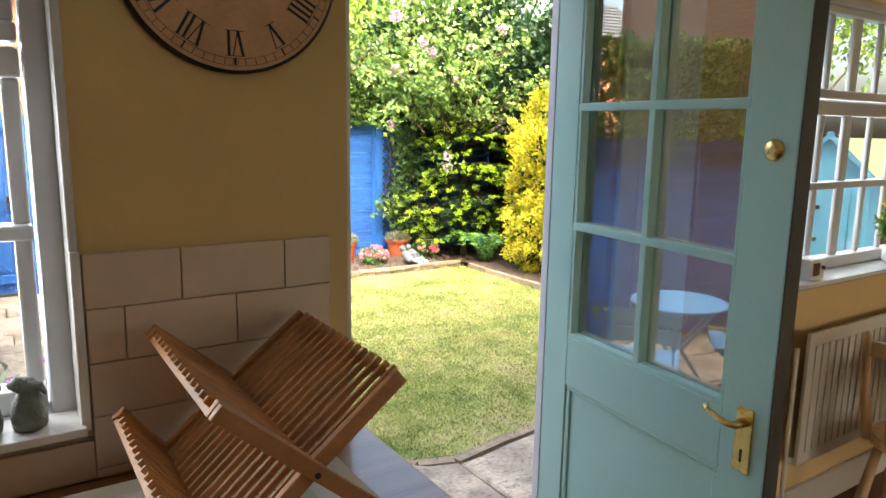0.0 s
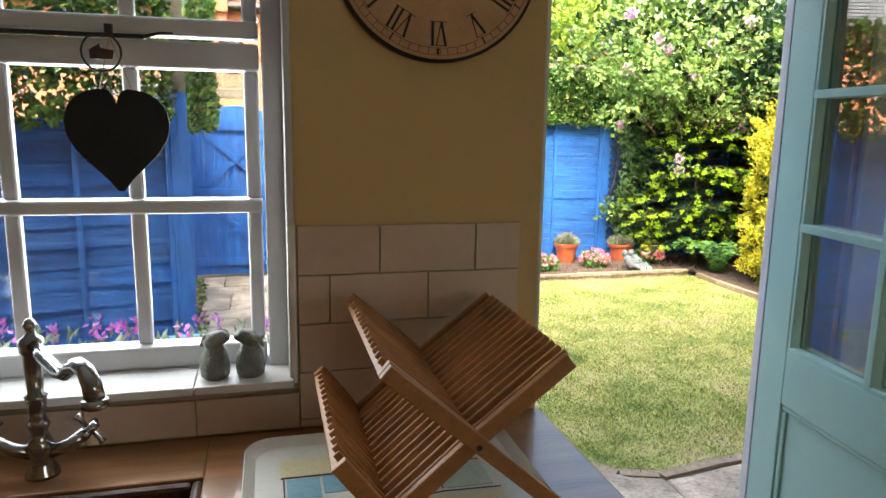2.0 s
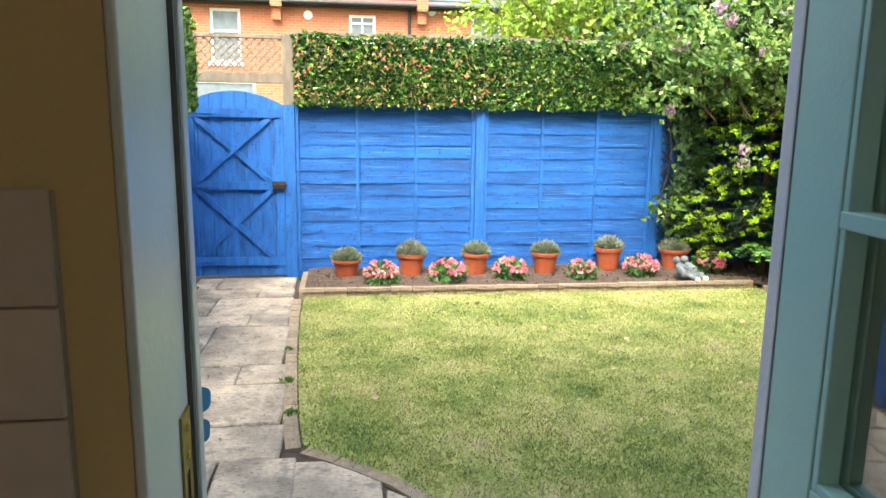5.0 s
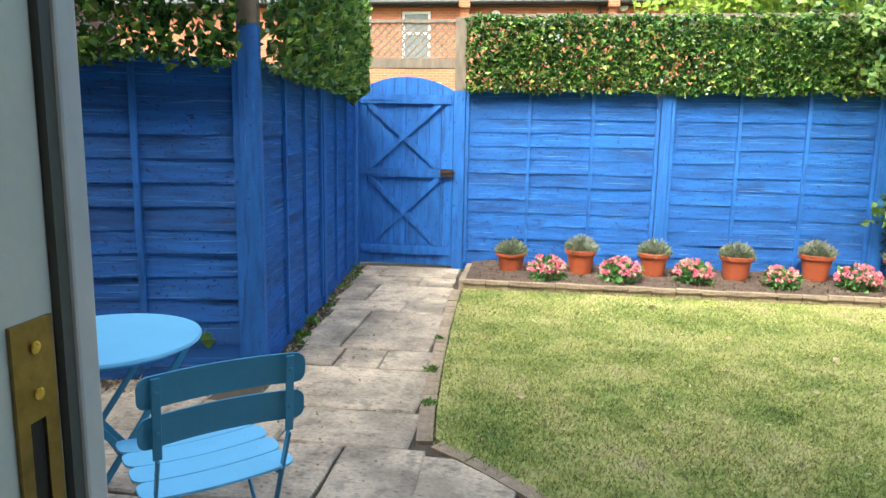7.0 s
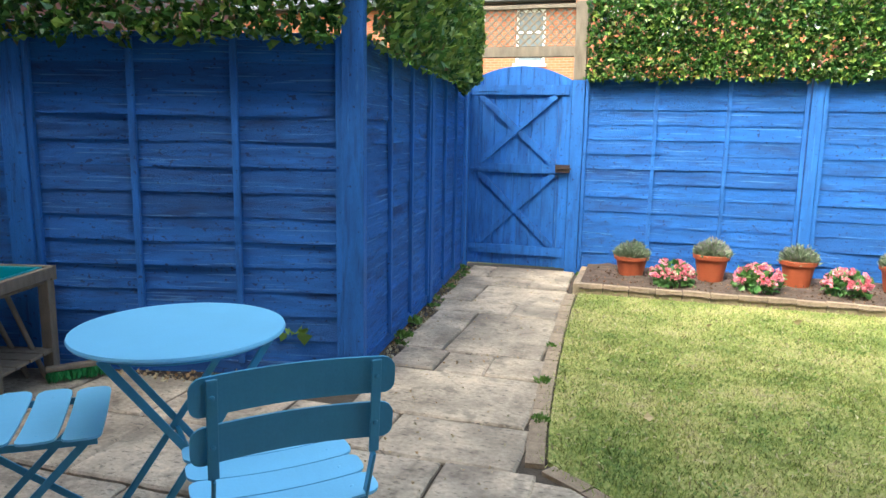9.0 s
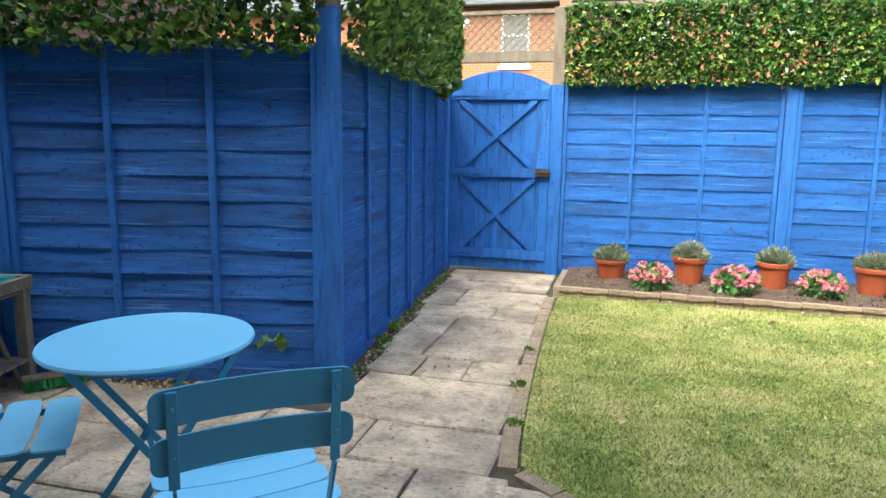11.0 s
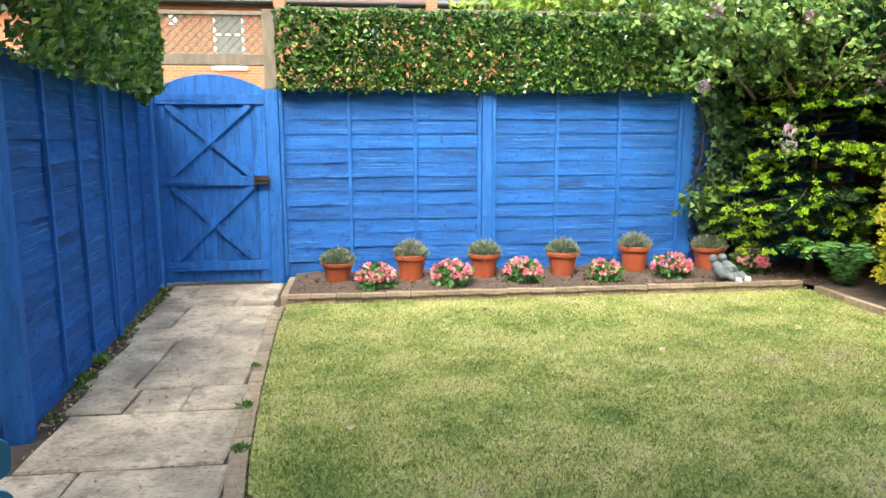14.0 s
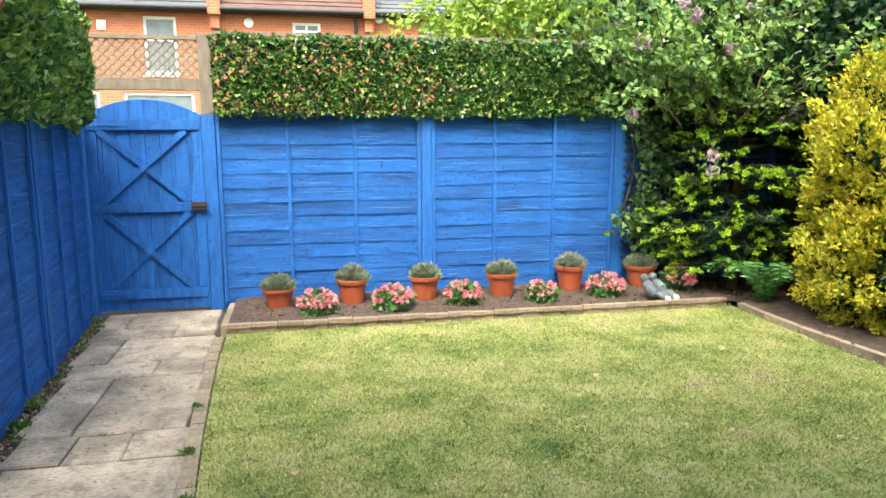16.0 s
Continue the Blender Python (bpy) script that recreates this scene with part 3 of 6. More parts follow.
Build().lathe([(0.030, 0), (0.030, 0.006), (0.022, 0.02), (0.020, 0.04), (0.026, 0.055), (0.020, 0.07), (0.014, 0.085), (0.020, 0.10), (0.013, 0.115), (0.018, 0.15), (0.020, 0.155), (0.013, 0.16), (0.016, 0.20), (0.017, 0.235), (0.021, 0.24), (0.020, 0.262), (0.010, 0.27), (0.008, 0.28), (0.012, 0.288), (0.006, 0.30), (0.001, 0.302)], 20).obj("body", M_CHROME, tap, smooth=True)
Build().tube([(0, 0, 0.255), (0.035, -0.055, 0.243), (0.068, -0.10, 0.232), (0.085, -0.125, 0.236), (0.102, -0.15, 0.255), (0.120, -0.175, 0.266), (0.136, -0.198, 0.262), (0.146, -0.212, 0.245), (0.150, -0.217, 0.222)], [0.012, 0.012, 0.012, 0.012, 0.013, 0.013, 0.014, 0.015, 0.016], 12).obj("spout", M_CHROME, tap, smooth=True)
Build().lathe([(0.016, 0), (0.021, 0.003), (0.021, 0.012), (0.017, 0.016)], 16, (0.150, -0.217, 0.208)).obj("spout_nose", M_CHROME, tap, smooth=True)
for sx in (-1, 1):
    Build().tube([(0, 0, 0.04), (sx * 0.05, 0.0, 0.055), (sx * 0.078, 0.0, 0.075)], [0.014, 0.013, 0.012], 12).obj("arm", M_CHROME, tap, smooth=True)
    cross = Build()
    c = Vector((sx * 0.085, 0, 0.082))
    for d in ((0, 0.035, 0), (0, -0.035, 0), (-sx * 0.022, 0, 0.028), (sx * 0.022, 0, -0.028)):
        cross.tube([c, c + Vector(d) * 0.75, c + Vector(d)], [0.004, 0.0045, 0.008], 8)
    cross.tube([c - Vector((sx * 0.01, 0, 0.01)), c + Vector((sx * 0.012, 0, 0.01))], [0.011, 0.008], 10)
    cross.obj("cross_handle", M_CHROME, tap, smooth=True)

bottle = thing("soap_bottle", "clear glass pump bottle of white liquid soap", "soap dispenser", at=pose(-0.49, 1.425, 1.204))
g = Build().lathe([(0.036, 0), (0.038, 0.01), (0.038, 0.105), (0.03, 0.125), (0.014, 0.135), (0.013, 0.145)], 20).obj("bottle", M_GLASS, bottle, smooth=True)
Build().lathe([(0.034, 0.003), (0.035, 0.03), (0.034, 0.032)], 20).obj("soap", M_SOAP, bottle, smooth=True)
Build().lathe([(0.015, 0.145), (0.015, 0.165), (0.006, 0.168), (0.005, 0.182), (0.013, 0.184), (0.013, 0.192), (0.003, 0.194)], 14).tube([(0, 0, 0.187), (-0.03, -0.012, 0.185)], 0.0055, 8).tube([(0, 0, 0.145), (0, 0, 0.03)], 0.0025, 6).obj("pump", M_SOAP, bottle, smooth=True)


def bunny(x, y, turn):
    b = thing("stoneware_shaker", "grey speckled stoneware animal-shaped shaker on the sill", "ornament", "pair of shakers on the sill", pose(x, y, 1.204, 0, 0, turn))
    Build().lathe([(0.022, 0), (0.029, 0.006), (0.031, 0.025), (0.027, 0.05), (0.020, 0.066), (0.012, 0.074), (0.002, 0.077)], 18).obj("body", M_STONEWARE, b, smooth=True)
    Build().tube([(-0.012, 0, 0.068), (0.0, 0, 0.082), (0.018, 0, 0.089), (0.032, 0, 0.086)], [0.016, 0.019, 0.015, 0.005], 12).obj("head", M_STONEWARE, b, smooth=True)
    Build().tube([(0.0, 0.012, 0.09), (-0.02, 0.014, 0.084), (-0.028, 0.014, 0.066)], [0.007, 0.008, 0.003], 8).obj("ear", M_STONEWARE, b, smooth=True)


bunny(-0.047, 1.425, 0)
bunny(0.025, 1.427, 180)

# heart chalkboard and glass roundel on the window stay
stay = thing("window_stay", "black iron casement stay with curled end", "window stay")
Build().box(-0.44, 1.488, 1.900, -0.16, 1.498, 1.908).tube([(-0.16, 1.492, 1.904), (-0.13, 1.488, 1.912), (-0.105, 1.484, 1.912)], [0.004, 0.003, 0.002], 8).box(-0.232, 1.484, 1.900, -0.218, 1.5, 1.925).obj("stay_bar", M_IRON, stay)
heart_pts = []
for i in range(48):
    a = 6.2832 * i / 48
    hx = 16 * math.sin(a) ** 3
    hz = 13 * math.cos(a) - 5 * math.cos(2 * a) - 2 * math.cos(3 * a) - math.cos(4 * a)
    hz += 3.5 * math.exp(-((hx / 5) ** 2)) if math.cos(a) > 0 else 0
    hx *= 1.04 + 0.12 * max(0, -math.cos(a)) * abs(math.sin(a))
    hz = max(hz, -14.6)
    heart_pts.append((-0.215 + hx * 0.0058, 1.705 + hz * 0.0074))
heart = thing("hanging_heart", "black slate heart chalkboard hung on string in the window", "heart sign")
Build().prism(heart_pts, 1.466, 1.472).obj("board", M_SLATE, heart, bevel=0.001)
Build().tube([(-0.25, 1.469, 1.775), (-0.222, 1.478, 1.90)], 0.0012, 6).tube([(-0.175, 1.469, 1.77), (-0.222, 1.478, 1.90)], 0.0012, 6).obj("string", M_PINE, heart)
ro = thing("glass_roundel", "small round glass ornament with a dark painted motif", "ornament")
ring = [(-0.235 + 0.036 * math.cos(k * 0.2618), 1.462, 1.868 + 0.036 * math.sin(k * 0.2618)) for k in range(25)]
Build().tube(ring, 0.0022, 8).obj("ring", M_IRON, ro)
g = Build().prism([(p[0], p[2]) for p in ring[:-1]], 1.461, 1.463).obj("roundel_glass", M_GLASS, ro)
Build().prism([(-0.255, 1.855), (-0.215, 1.855), (-0.212, 1.872), (-0.235, 1.876), (-0.238, 1.884), (-0.256, 1.872)], 1.4585, 1.4605).obj("motif", M_SINK, ro)

# ---- wall clock ----
clock = thing("wall_clock", "large aged round wall clock with roman numerals and black rim", "clock", at=pose(0.421, INNER - 0.002, 2.086, 90, 0, 0))
R = 0.219
Build().lathe([(R, 0), (R, 0.012), (R - 0.006, 0.02), (R - 0.008, 0.012)], 72).obj("rim", M_BLACK, clock)
Build().lathe([(R - 0.007, 0.008), (R - 0.007, 0.0165), (0.001, 0.0165)], 72).obj("face", M_CLOCK, clock)
marks = Build()
for i in range(60):
    a = i * 0.10472
    r0, r1 = (R - 0.028, R - 0.016) if i % 5 else (R - 0.031, R - 0.016)
    marks.bar((r0 * math.sin(a), r0 * math.cos(a), 0.0172), (r1 * math.sin(a), r1 * math.cos(a), 0.0172), 0.0012 if i % 5 else 0.003, 0.001)
for rr in (R - 0.015, R - 0.029):
    for i in range(72):
        a, b = i * 0.087266, (i + 1) * 0.087266
        marks.bar((rr * math.sin(a), rr * math.cos(a), 0.0171), (rr * math.sin(b), rr * math.cos(b), 0.0171), 0.0009, 0.0006)
marks.obj("minute_track", M_BLACK, clock)


def lettering(text, size, mat, name, parent, m, depth=0.0004):
    cu = bpy.data.curves.new(name, "FONT")
    cu.body, cu.size, cu.align_x, cu.align_y, cu.extrude = text, size, "CENTER", "CENTER", depth
    cu.materials.append(mat)
    ob = new(name, cu)
    ob.parent = parent
    ob.matrix_local = m
    return ob


for i, num in enumerate(("XII", "I", "II", "III", "IIII", "V", "VI", "VII", "VIII", "IX", "X", "XI")):
    a = i * math.pi / 6
    r = R - 0.058
    nm = Build()
    w = {"I": 0.012, "V": 0.024, "X": 0.024}
    x = -sum(w[c] for c in num) / 2
    for c in num:
        k = x + w[c] / 2
        if c == "I":
            nm.box(k - 0.0027, -0.024, 0, k + 0.0027, 0.024, 0.0008)
        else:
            lo = 0.0 if c == "V" else 0.010
            nm.bar((k - 0.010, 0.024, 0.0004), (k + lo, -0.024, 0.0004), 0.0055, 0.0008)
            nm.bar((k + 0.010, 0.024, 0.0006), (k - lo, -0.024, 0.0006), 0.0022, 0.0008)
        nm.box(k - w[c] / 2, 0.0232, 0.0001, k + w[c] / 2, 0.0245, 0.0009).box(k - w[c] / 2, -0.0245, 0.0001, k + w[c] / 2, -0.0232, 0.0009)
        x += w[c]
    nm.obj("numeral", M_BLACK, clock).matrix_local = pose(r * math.sin(a), r * math.cos(a), 0.0168) @ pose(0, 0, 0, 0, 0, -math.degrees(a))
lettering("30", 0.014, M_BLACK, "minute_number", clock, pose(0, -(R - 0.022), 0.0172) @ pose(0, 0, 0, 0, 0, 0))
Build().bar((0, 0, 0.024), (0.095, -0.045, 0.024), 0.008, 0.002).lathe([(0.012, 0), (0.012, 0.003), (0.001, 0.003)], 20, (0.088, -0.045, 0.0225)).obj("hour_pointer", M_BLACK, clock)
Build().bar((0, 0, 0.028), (-0.03, 0.15, 0.028), 0.007, 0.002).lathe([(0.012, 0), (0.012, 0.006), (0.001, 0.007)], 16, (0, 0, 0.023)).obj("minute_pointer", M_BLACK, clock)

# ---- dish rack and tray ----
rack = thing("dish_rack", "folding beech wood dish rack, two crossing slatted tiers on a tray", "dish rack")
YA, YB = 0.925, 1.338


def rack_wing(x0, z0, x1, z1, n):
    """Slats on edge that run down the slope from x0, z0, standing past the cross bars that hold them."""
    t = Vector((x1 - x0, 0, z1 - z0)).normalized()
    up = Vector((-t.z, 0, t.x)) if t.x > 0 else Vector((t.z, 0, -t.x))
    a, b = Vector((x0, 0, z0)), Vector((x1, 0, z1))
    for p in (a + t * 0.012, b - t * 0.014):
        q = p - up * 0.009
        Build().bar((q.x, YA, q.z), (q.x, YB, q.z), 0.016, 0.012, up).obj("cross_bar", M_RACK, rack, bevel=0.002)
    for i in range(n):
        y = YA + 0.022 + (YB - YA - 0.044) * i / (n - 1)
        p, q = a - t * 0.006 + up * 0.003, b + up * 0.003
        Build().bar((p.x, y, p.z), (q.x, y, q.z), 0.0068, 0.012, up).obj("slat", M_RACK, rack, bevel=0.0015, segments=1)
    for y in (YA, YB):
        Build().bar((x0, y, z0), (x1, y, z1), 0.014, 0.028).obj("rail", M_RACK, rack, bevel=0.002)


rack_wing(0.230, 1.382, 0.372, 1.255, 15)
rack_wing(0.532, 1.374, 0.380, 1.255, 15)
rack_wing(0.376, 1.250, 0.235, 1.128, 15)
rack_wing(0.162, 1.236, 0.240, 1.135, 15)
for y in (YA - 0.016, YB + 0.016):
    Build().bar((0.230, y, 1.382), (0.545, y, 1.105), 0.014, 0.026).bar((0.235, y, 1.128), (0.20, y, 1.10), 0.014, 0.026).obj("leg_rail", M_RACK, rack, bevel=0.002)
    Build().tube([(0.376, y - 0.009, 1.25), (0.376, y + 0.009, 1.25)], 0.005, 10).obj("pivot", M_IRON, rack)

tray = thing("serving_tray", "white melamine tray with blue and green printed blocks", "tray", at=pose(0.28, 1.115, WORKTOP))
outline = []
for cx, cy, a0 in ((0.21, 0.15, 0), (-0.21, 0.15, 90), (-0.21, -0.15, 180), (0.21, -0.15, 270)):
    outline += [(cx + 0.055 * math.cos(radians(a0 + k * 15)), cy + 0.055 * math.sin(radians(a0 + k * 15))) for k in range(7)]
inner = [(x * 0.93, y * 0.91) for x, y in outline]
n = len(outline)
rim = Build().add([(x, y, 0.020) for x, y in outline] + [(x, y, 0.004) for x, y in inner] + [(x, y, 0.0) for x, y in inner] + [(x * 1.01, y * 1.01, 0.017) for x, y in outline],
                  [(i, (i + 1) % n, (i + 1) % n + n, i + n) for i in range(n)] + [(i + 3 * n, (i + 1) % n + 3 * n, (i + 1) % n, i) for i in range(n)] + [(i + 2 * n, (i + 1) % n + 2 * n, (i + 1) % n + 3 * n, i + 3 * n) for i in range(n)] + [tuple(range(n, 2 * n)), tuple(range(2 * n, 3 * n))[::-1]])
rim.obj("tray_shell", M_TRAY, tray, smooth=False)
prints = [(-0.20, 0.06, 0.18, 0.13, M_TRAYY), (-0.19, -0.02, -0.13, 0.05, M_TRAYB), (-0.125, -0.01, -0.08, 0.05, M_TRAYB), (-0.07, -0.03, -0.01, 0.05, M_TRAYG), (0.0, -0.02, 0.07, 0.05, M_TRAYB), (0.09, -0.04, 0.18, 0.05, M_TRAYG), (-0.2, -0.14, 0.19, -0.06, M_TRAYY)]
lines = Build()
for a, b in (((-0.2, 0.055), (0.18, 0.055)), ((-0.2, -0.055), (-0.06, -0.085)), ((-0.06, -0.085), (0.08, -0.05)), ((0.08, -0.05), (0.19, -0.055)), ((-0.075, -0.03), (-0.075, 0.05)), ((-0.005, -0.03), (-0.005, 0.05)), ((-0.195, -0.02), (-0.195, 0.05)), ((0.085, -0.04), (0.085, 0.05))):
    lines.bar((*a, 0.0056), (*b, 0.0056), 0.0025, 0.0008)
lines.obj("printed_line", M_IRON, tray)
for x0, y0, x1, y1, mt in prints:
    Build().box(x0, y0, 0.004, x1, y1, 0.0052).obj("printed_block", mt, tray)

# ---- dining end: radiator, table, chair, things on the sill ----
rad = thing("radiator", "cream panel radiator with pipe below the window", "radiator")
b = Build().box(2.56, 1.33, 0.48, 4.1, 1.345, 1.02)
for i in range(30):
    b.box(2.60 + i * 0.05, 1.324, 0.53, 2.635 + i * 0.05, 1.33, 0.97)
b.obj("panel", M_RAD, rad, bevel=0.004)
Build().tube([(2.53, 1.36, 0.96), (2.53, 1.36, 0.5), (2.53, 1.36, FLOOR)], 0.009, 10).tube([(2.53, 1.36, 0.5), (2.62, 1.345, 0.48)], 0.012, 10).obj("pipe", M_RAD, rad, smooth=True)
Build().box(2.9, 1.345, 0.5, 3.0, 1.408, 0.9).obj("bracket", M_RAD, rad)
tbl = thing("dining_table", "round pine dining table", "table", at=pose(3.2, 0.84, FLOOR))
Build().lathe([(0.42, 0.72), (0.45, 0.725), (0.45, 0.745), (0.43, 0.752), (0.001, 0.752)], 40).obj("top", M_PINE, tbl, smooth=False)
Build().lathe([(0.19, 0), (0.17, 0.03), (0.05, 0.06), (0.045, 0.3), (0.06, 0.45), (0.045, 0.6), (0.1, 0.72)], 20).obj("pedestal", M_PINE, tbl, smooth=True)
ch = thing("dining_chair", "turned pine spindle-back dining chair", "chair", at=pose(2.86, 1.0, FLOOR, 0, 0, 96))
Build().lathe([(0.15, 0.43), (0.2, 0.435), (0.205, 0.455), (0.19, 0.47), (0.001, 0.462)], 28).obj("seat", M_PINE, ch, smooth=False)
for sx in (-1, 1):
    for sy in (-1, 1):
        Build().tube([(sx * 0.13, sy * 0.12, 0.44), (sx * 0.16, sy * 0.15, 0.22), (sx * 0.18, sy * 0.18, 0.0)], [0.016, 0.021, 0.013], 10).obj("leg", M_PINE, ch, smooth=True)
    Build().tube([(sx * 0.17, 0.14, 0.46), (sx * 0.18, 0.16, 0.6), (sx * 0.185, 0.175, 0.64), (sx * 0.19, 0.19, 0.84), (sx * 0.19, 0.195, 0.88)], [0.018, 0.021, 0.014, 0.019, 0.01], 12).obj("back_post", M_PINE, ch, smooth=True)
for i in range(4):
    x = -0.1 + i * 0.066
    Build().tube([(x, 0.16, 0.46), (x, 0.175, 0.65), (x, 0.185, 0.8)], [0.009, 0.013, 0.008], 8).obj("spindle", M_PINE, ch, smooth=True)
Build().bar((-0.19, 0.19, 0.82), (0.19, 0.19, 0.82), 0.02, 0.06).obj("top_rail", M_PINE, ch, bevel=0.006)
rd = thing("small_radio", "small cream table radio on the window sill", "radio", at=pose(2.68, 1.43, 1.204))
Build().box(-0.05, -0.035, 0, 0.05, 0.035, 0.085).obj("case", M_JAMB, rd, bevel=0.006)
Build().box(-0.035, -0.0365, 0.02, 0.01, -0.035, 0.07).obj("grille", M_SINK, rd)
Build().tube([(0.03, -0.035, 0.05), (0.03, -0.043, 0.05)], 0.008, 12).obj("dial_knob", M_IRON, rd)
pl = thing("sill_posy", "small yellow posy in a white jug on the sill", "flowers", at=pose(3.36, 1.43, 1.204))
Build().lathe([(0.025, 0), (0.04, 0.02), (0.04, 0.06), (0.025, 0.085), (0.03, 0.1)], 16).obj("jug", M_WHITE, pl, smooth=True)
p, d = blob(120, (0, 0, 0.18), (0.08, 0.06, 0.09), 0.3)
leaves("foliage", p, d, 0.04, L_WEED, pl)
p, d = blob(40, (0, 0, 0.22), (0.07, 0.05, 0.07), 0.7)
leaves("bloom", p, d, 0.025, L_YEL, pl, width=0.6)

# window box outside the kitchen window
wb = thing("window_box", "window box of purple flowers outside the kitchen window", "window box", at=pose(-0.45, 1.735, 1.045))
Build().box(-0.7, -0.09, 0, 0.7, 0.08, 0.105).obj("trough", M_WHITE, wb, bevel=0.006)
pts = np.column_stack([rng.uniform(-0.68, 0.68, 260), rng.uniform(-0.07, 0.06, 260), rng.uniform(0.12, 0.17, 260)])
leaves("foliage", pts, (0, 0, 0.8), 0.04, L_LAV, wb, width=0.15)
pts = []
for i in range(34):
    c = np.array([rng.uniform(-0.68, 0.68), rng.uniform(-0.07, 0.05), rng.uniform(0.15, 0.195)])
    pts.append(c + rng.normal(0, 0.006, (12, 3)) * (1, 1, 2))
leaves("bloom", np.concatenate(pts), (0, 0, 1), 0.018, L_PURPLE, wb, width=0.25)

# ---- garden: ground, lawn, bed ----
structure(Build().slab([(-400, -400), (400, -400), (400, 400), (-400, 400)], -0.4, -0.06).obj("ground", M_GROUND), "open ground reaching the horizon")
structure(Build().slab([(-3.7, 1.62), (6.3, 1.62), (6.3, 8.3), (-3.7, 8.3)], -0.08, -0.022).obj("ground_bedding", M_JOINT), "dark soil bedding under paving and lawn")
LAWN = [(0.46, 7.2), (0.47, 6.5), (0.50, 5.9), (0.53, 5.35), (0.57, 4.8), (0.60, 4.4), (0.64, 4.08), (0.84, 3.93), (1.08, 3.71), (1.27, 3.45), (1.55, 3.22),
        (1.78, 2.98), (2.02, 2.90), (2.33, 2.96), (2.7, 3.0), (3.6, 2.95), (5.0, 2.95), (5.04, 5.0), (5.02, 6.0), (5.14, 6.75), (5.08, 7.2)]


def inside(px, py, poly):
    hit = np.zeros(len(px), bool)
    for (x0, y0), (x1, y1) in zip(poly, poly[1:] + poly[:1]):
        c = ((y0 > py) != (y1 > py)) & (px < (x1 - x0) * (py - y0) / (y1 - y0 + 1e-12) + x0)
        hit ^= c
    return hit


def lawn_material():
    """Turf: greens, straw and thin brown patches over one another."""
    m = material("lawn_turf", (0.20, 0.24, 0.055), 0.9, vary=0.3, scale=3, fine=140, bump=0.25)
    n, l = m.node_tree.nodes, m.node_tree.links
    co, big, mid, ramp, mix = n.new("ShaderNodeTexCoord"), n.new("ShaderNodeTexNoise"), n.new("ShaderNodeTexNoise"), n.new("ShaderNodeValToRGB"), n.new("ShaderNodeMath")
    big.inputs["Scale"].default_value, big.inputs["Detail"].default_value, big.inputs["Roughness"].default_value = 1.8, 12, 0.76
    mid.inputs["Scale"].default_value, mid.inputs["Detail"].default_value = 48, 8
    for t in (big, mid):
        l.new(co.outputs["Object"], t.inputs["Vector"])
    mix.operation = "MULTIPLY_ADD"
    l.new(mid.outputs[0], mix.inputs[0])
    mix.inputs[1].default_value = 0.5
    l.new(big.outputs[0], mix.inputs[2])
    e = ramp.color_ramp.elements
    e[0].position, e[0].color = 0.58, (0.105, 0.155, 0.034, 1)
    e[1].position, e[1].color = 0.92, (0.26, 0.205, 0.13, 1)
    for p, c in ((0.68, (0.19, 0.23, 0.052, 1)), (0.755, (0.285, 0.30, 0.082, 1)), (0.85, (0.42, 0.38, 0.165, 1))):
        k = e.new(p)
        k.color = c
    l.new(mix.outputs[0], ramp.inputs[0])
    l.new(ramp.outputs[0], n["Principled BSDF"].inputs["Base Color"])
    return m


M_LAWN = lawn_material()
lawn = structure(Build().slab(LAWN, -0.05, -0.004).obj("lawn", M_LAWN), "short mown lawn with straw-coloured worn patches")
# grass blades
N = 300000
px, py = rng.uniform(0.4, 5.15, N), rng.uniform(2.88, 7.22, N)
near = rng.uniform(0, 1, N) < np.clip(1.25 - (py - 2.9) / 5.5, 0.4, 1)
ok = inside(px + rng.normal(0, 0.032, N), py + rng.normal(0, 0.032, N), LAWN) & near
px, py = px[ok], py[ok]
thin = np.array([noise.noise(Vector((x * 1.6, y * 1.6, 3.0))) + 0.8 * noise.noise(Vector((x * 7, y * 7, 9.0))) for x, y in zip(px, py)])
keep = rng.uniform(-0.9, 0.9, len(px)) < 0.45 * thin + 0.5
px, py, thin = px[keep], py[keep], thin[keep]
hgt = 0.009 + 0.006 * np.clip(thin, 0, 1) + rng.exponential(0.004, len(px))
lean = rng.normal(0, 0.012, (len(px), 2))
ang = rng.uniform(0, 6.2832, len(px))
wx, wy = np.cos(ang) * 0.0022, np.sin(ang) * 0.0022
v = np.stack([np.column_stack([px - wx, py - wy, np.full(len(px), -0.005)]), np.column_stack([px + wx, py + wy, np.full(len(px), -0.005)]),
              np.column_stack([px + lean[:, 0], py + lean[:, 1], hgt])], 1).reshape(-1, 3)


def turf_blade_material():
    m = lawn_material()
    m.name = "turf_blade"
    n, l = m.node_tree.nodes, m.node_tree.links
    b = n["Principled BSDF"]
    src = b.inputs["Base Color"].links[0].from_socket
    geo, hsv, mr = n.new("ShaderNodeNewGeometry"), n.new("ShaderNodeHueSaturation"), n.new("ShaderNodeMapRange")
    mr.inputs[3].default_value, mr.inputs[4].default_value = 0.45, 1.85
    l.new(geo.outputs["Random Per Island"], mr.inputs[0])
    l.new(mr.outputs[0], hsv.inputs["Value"])
    hsv.inputs["Hue"].default_value = 0.51
    l.new(src, hsv.inputs["Color"])
    l.new(hsv.outputs[0], b.inputs["Base Color"])
    return m


me = bpy.data.meshes.new("grass")
me.from_pydata(v.tolist(), [], np.arange(len(v)).reshape(-1, 3).tolist())
me.materials.append(turf_blade_material())
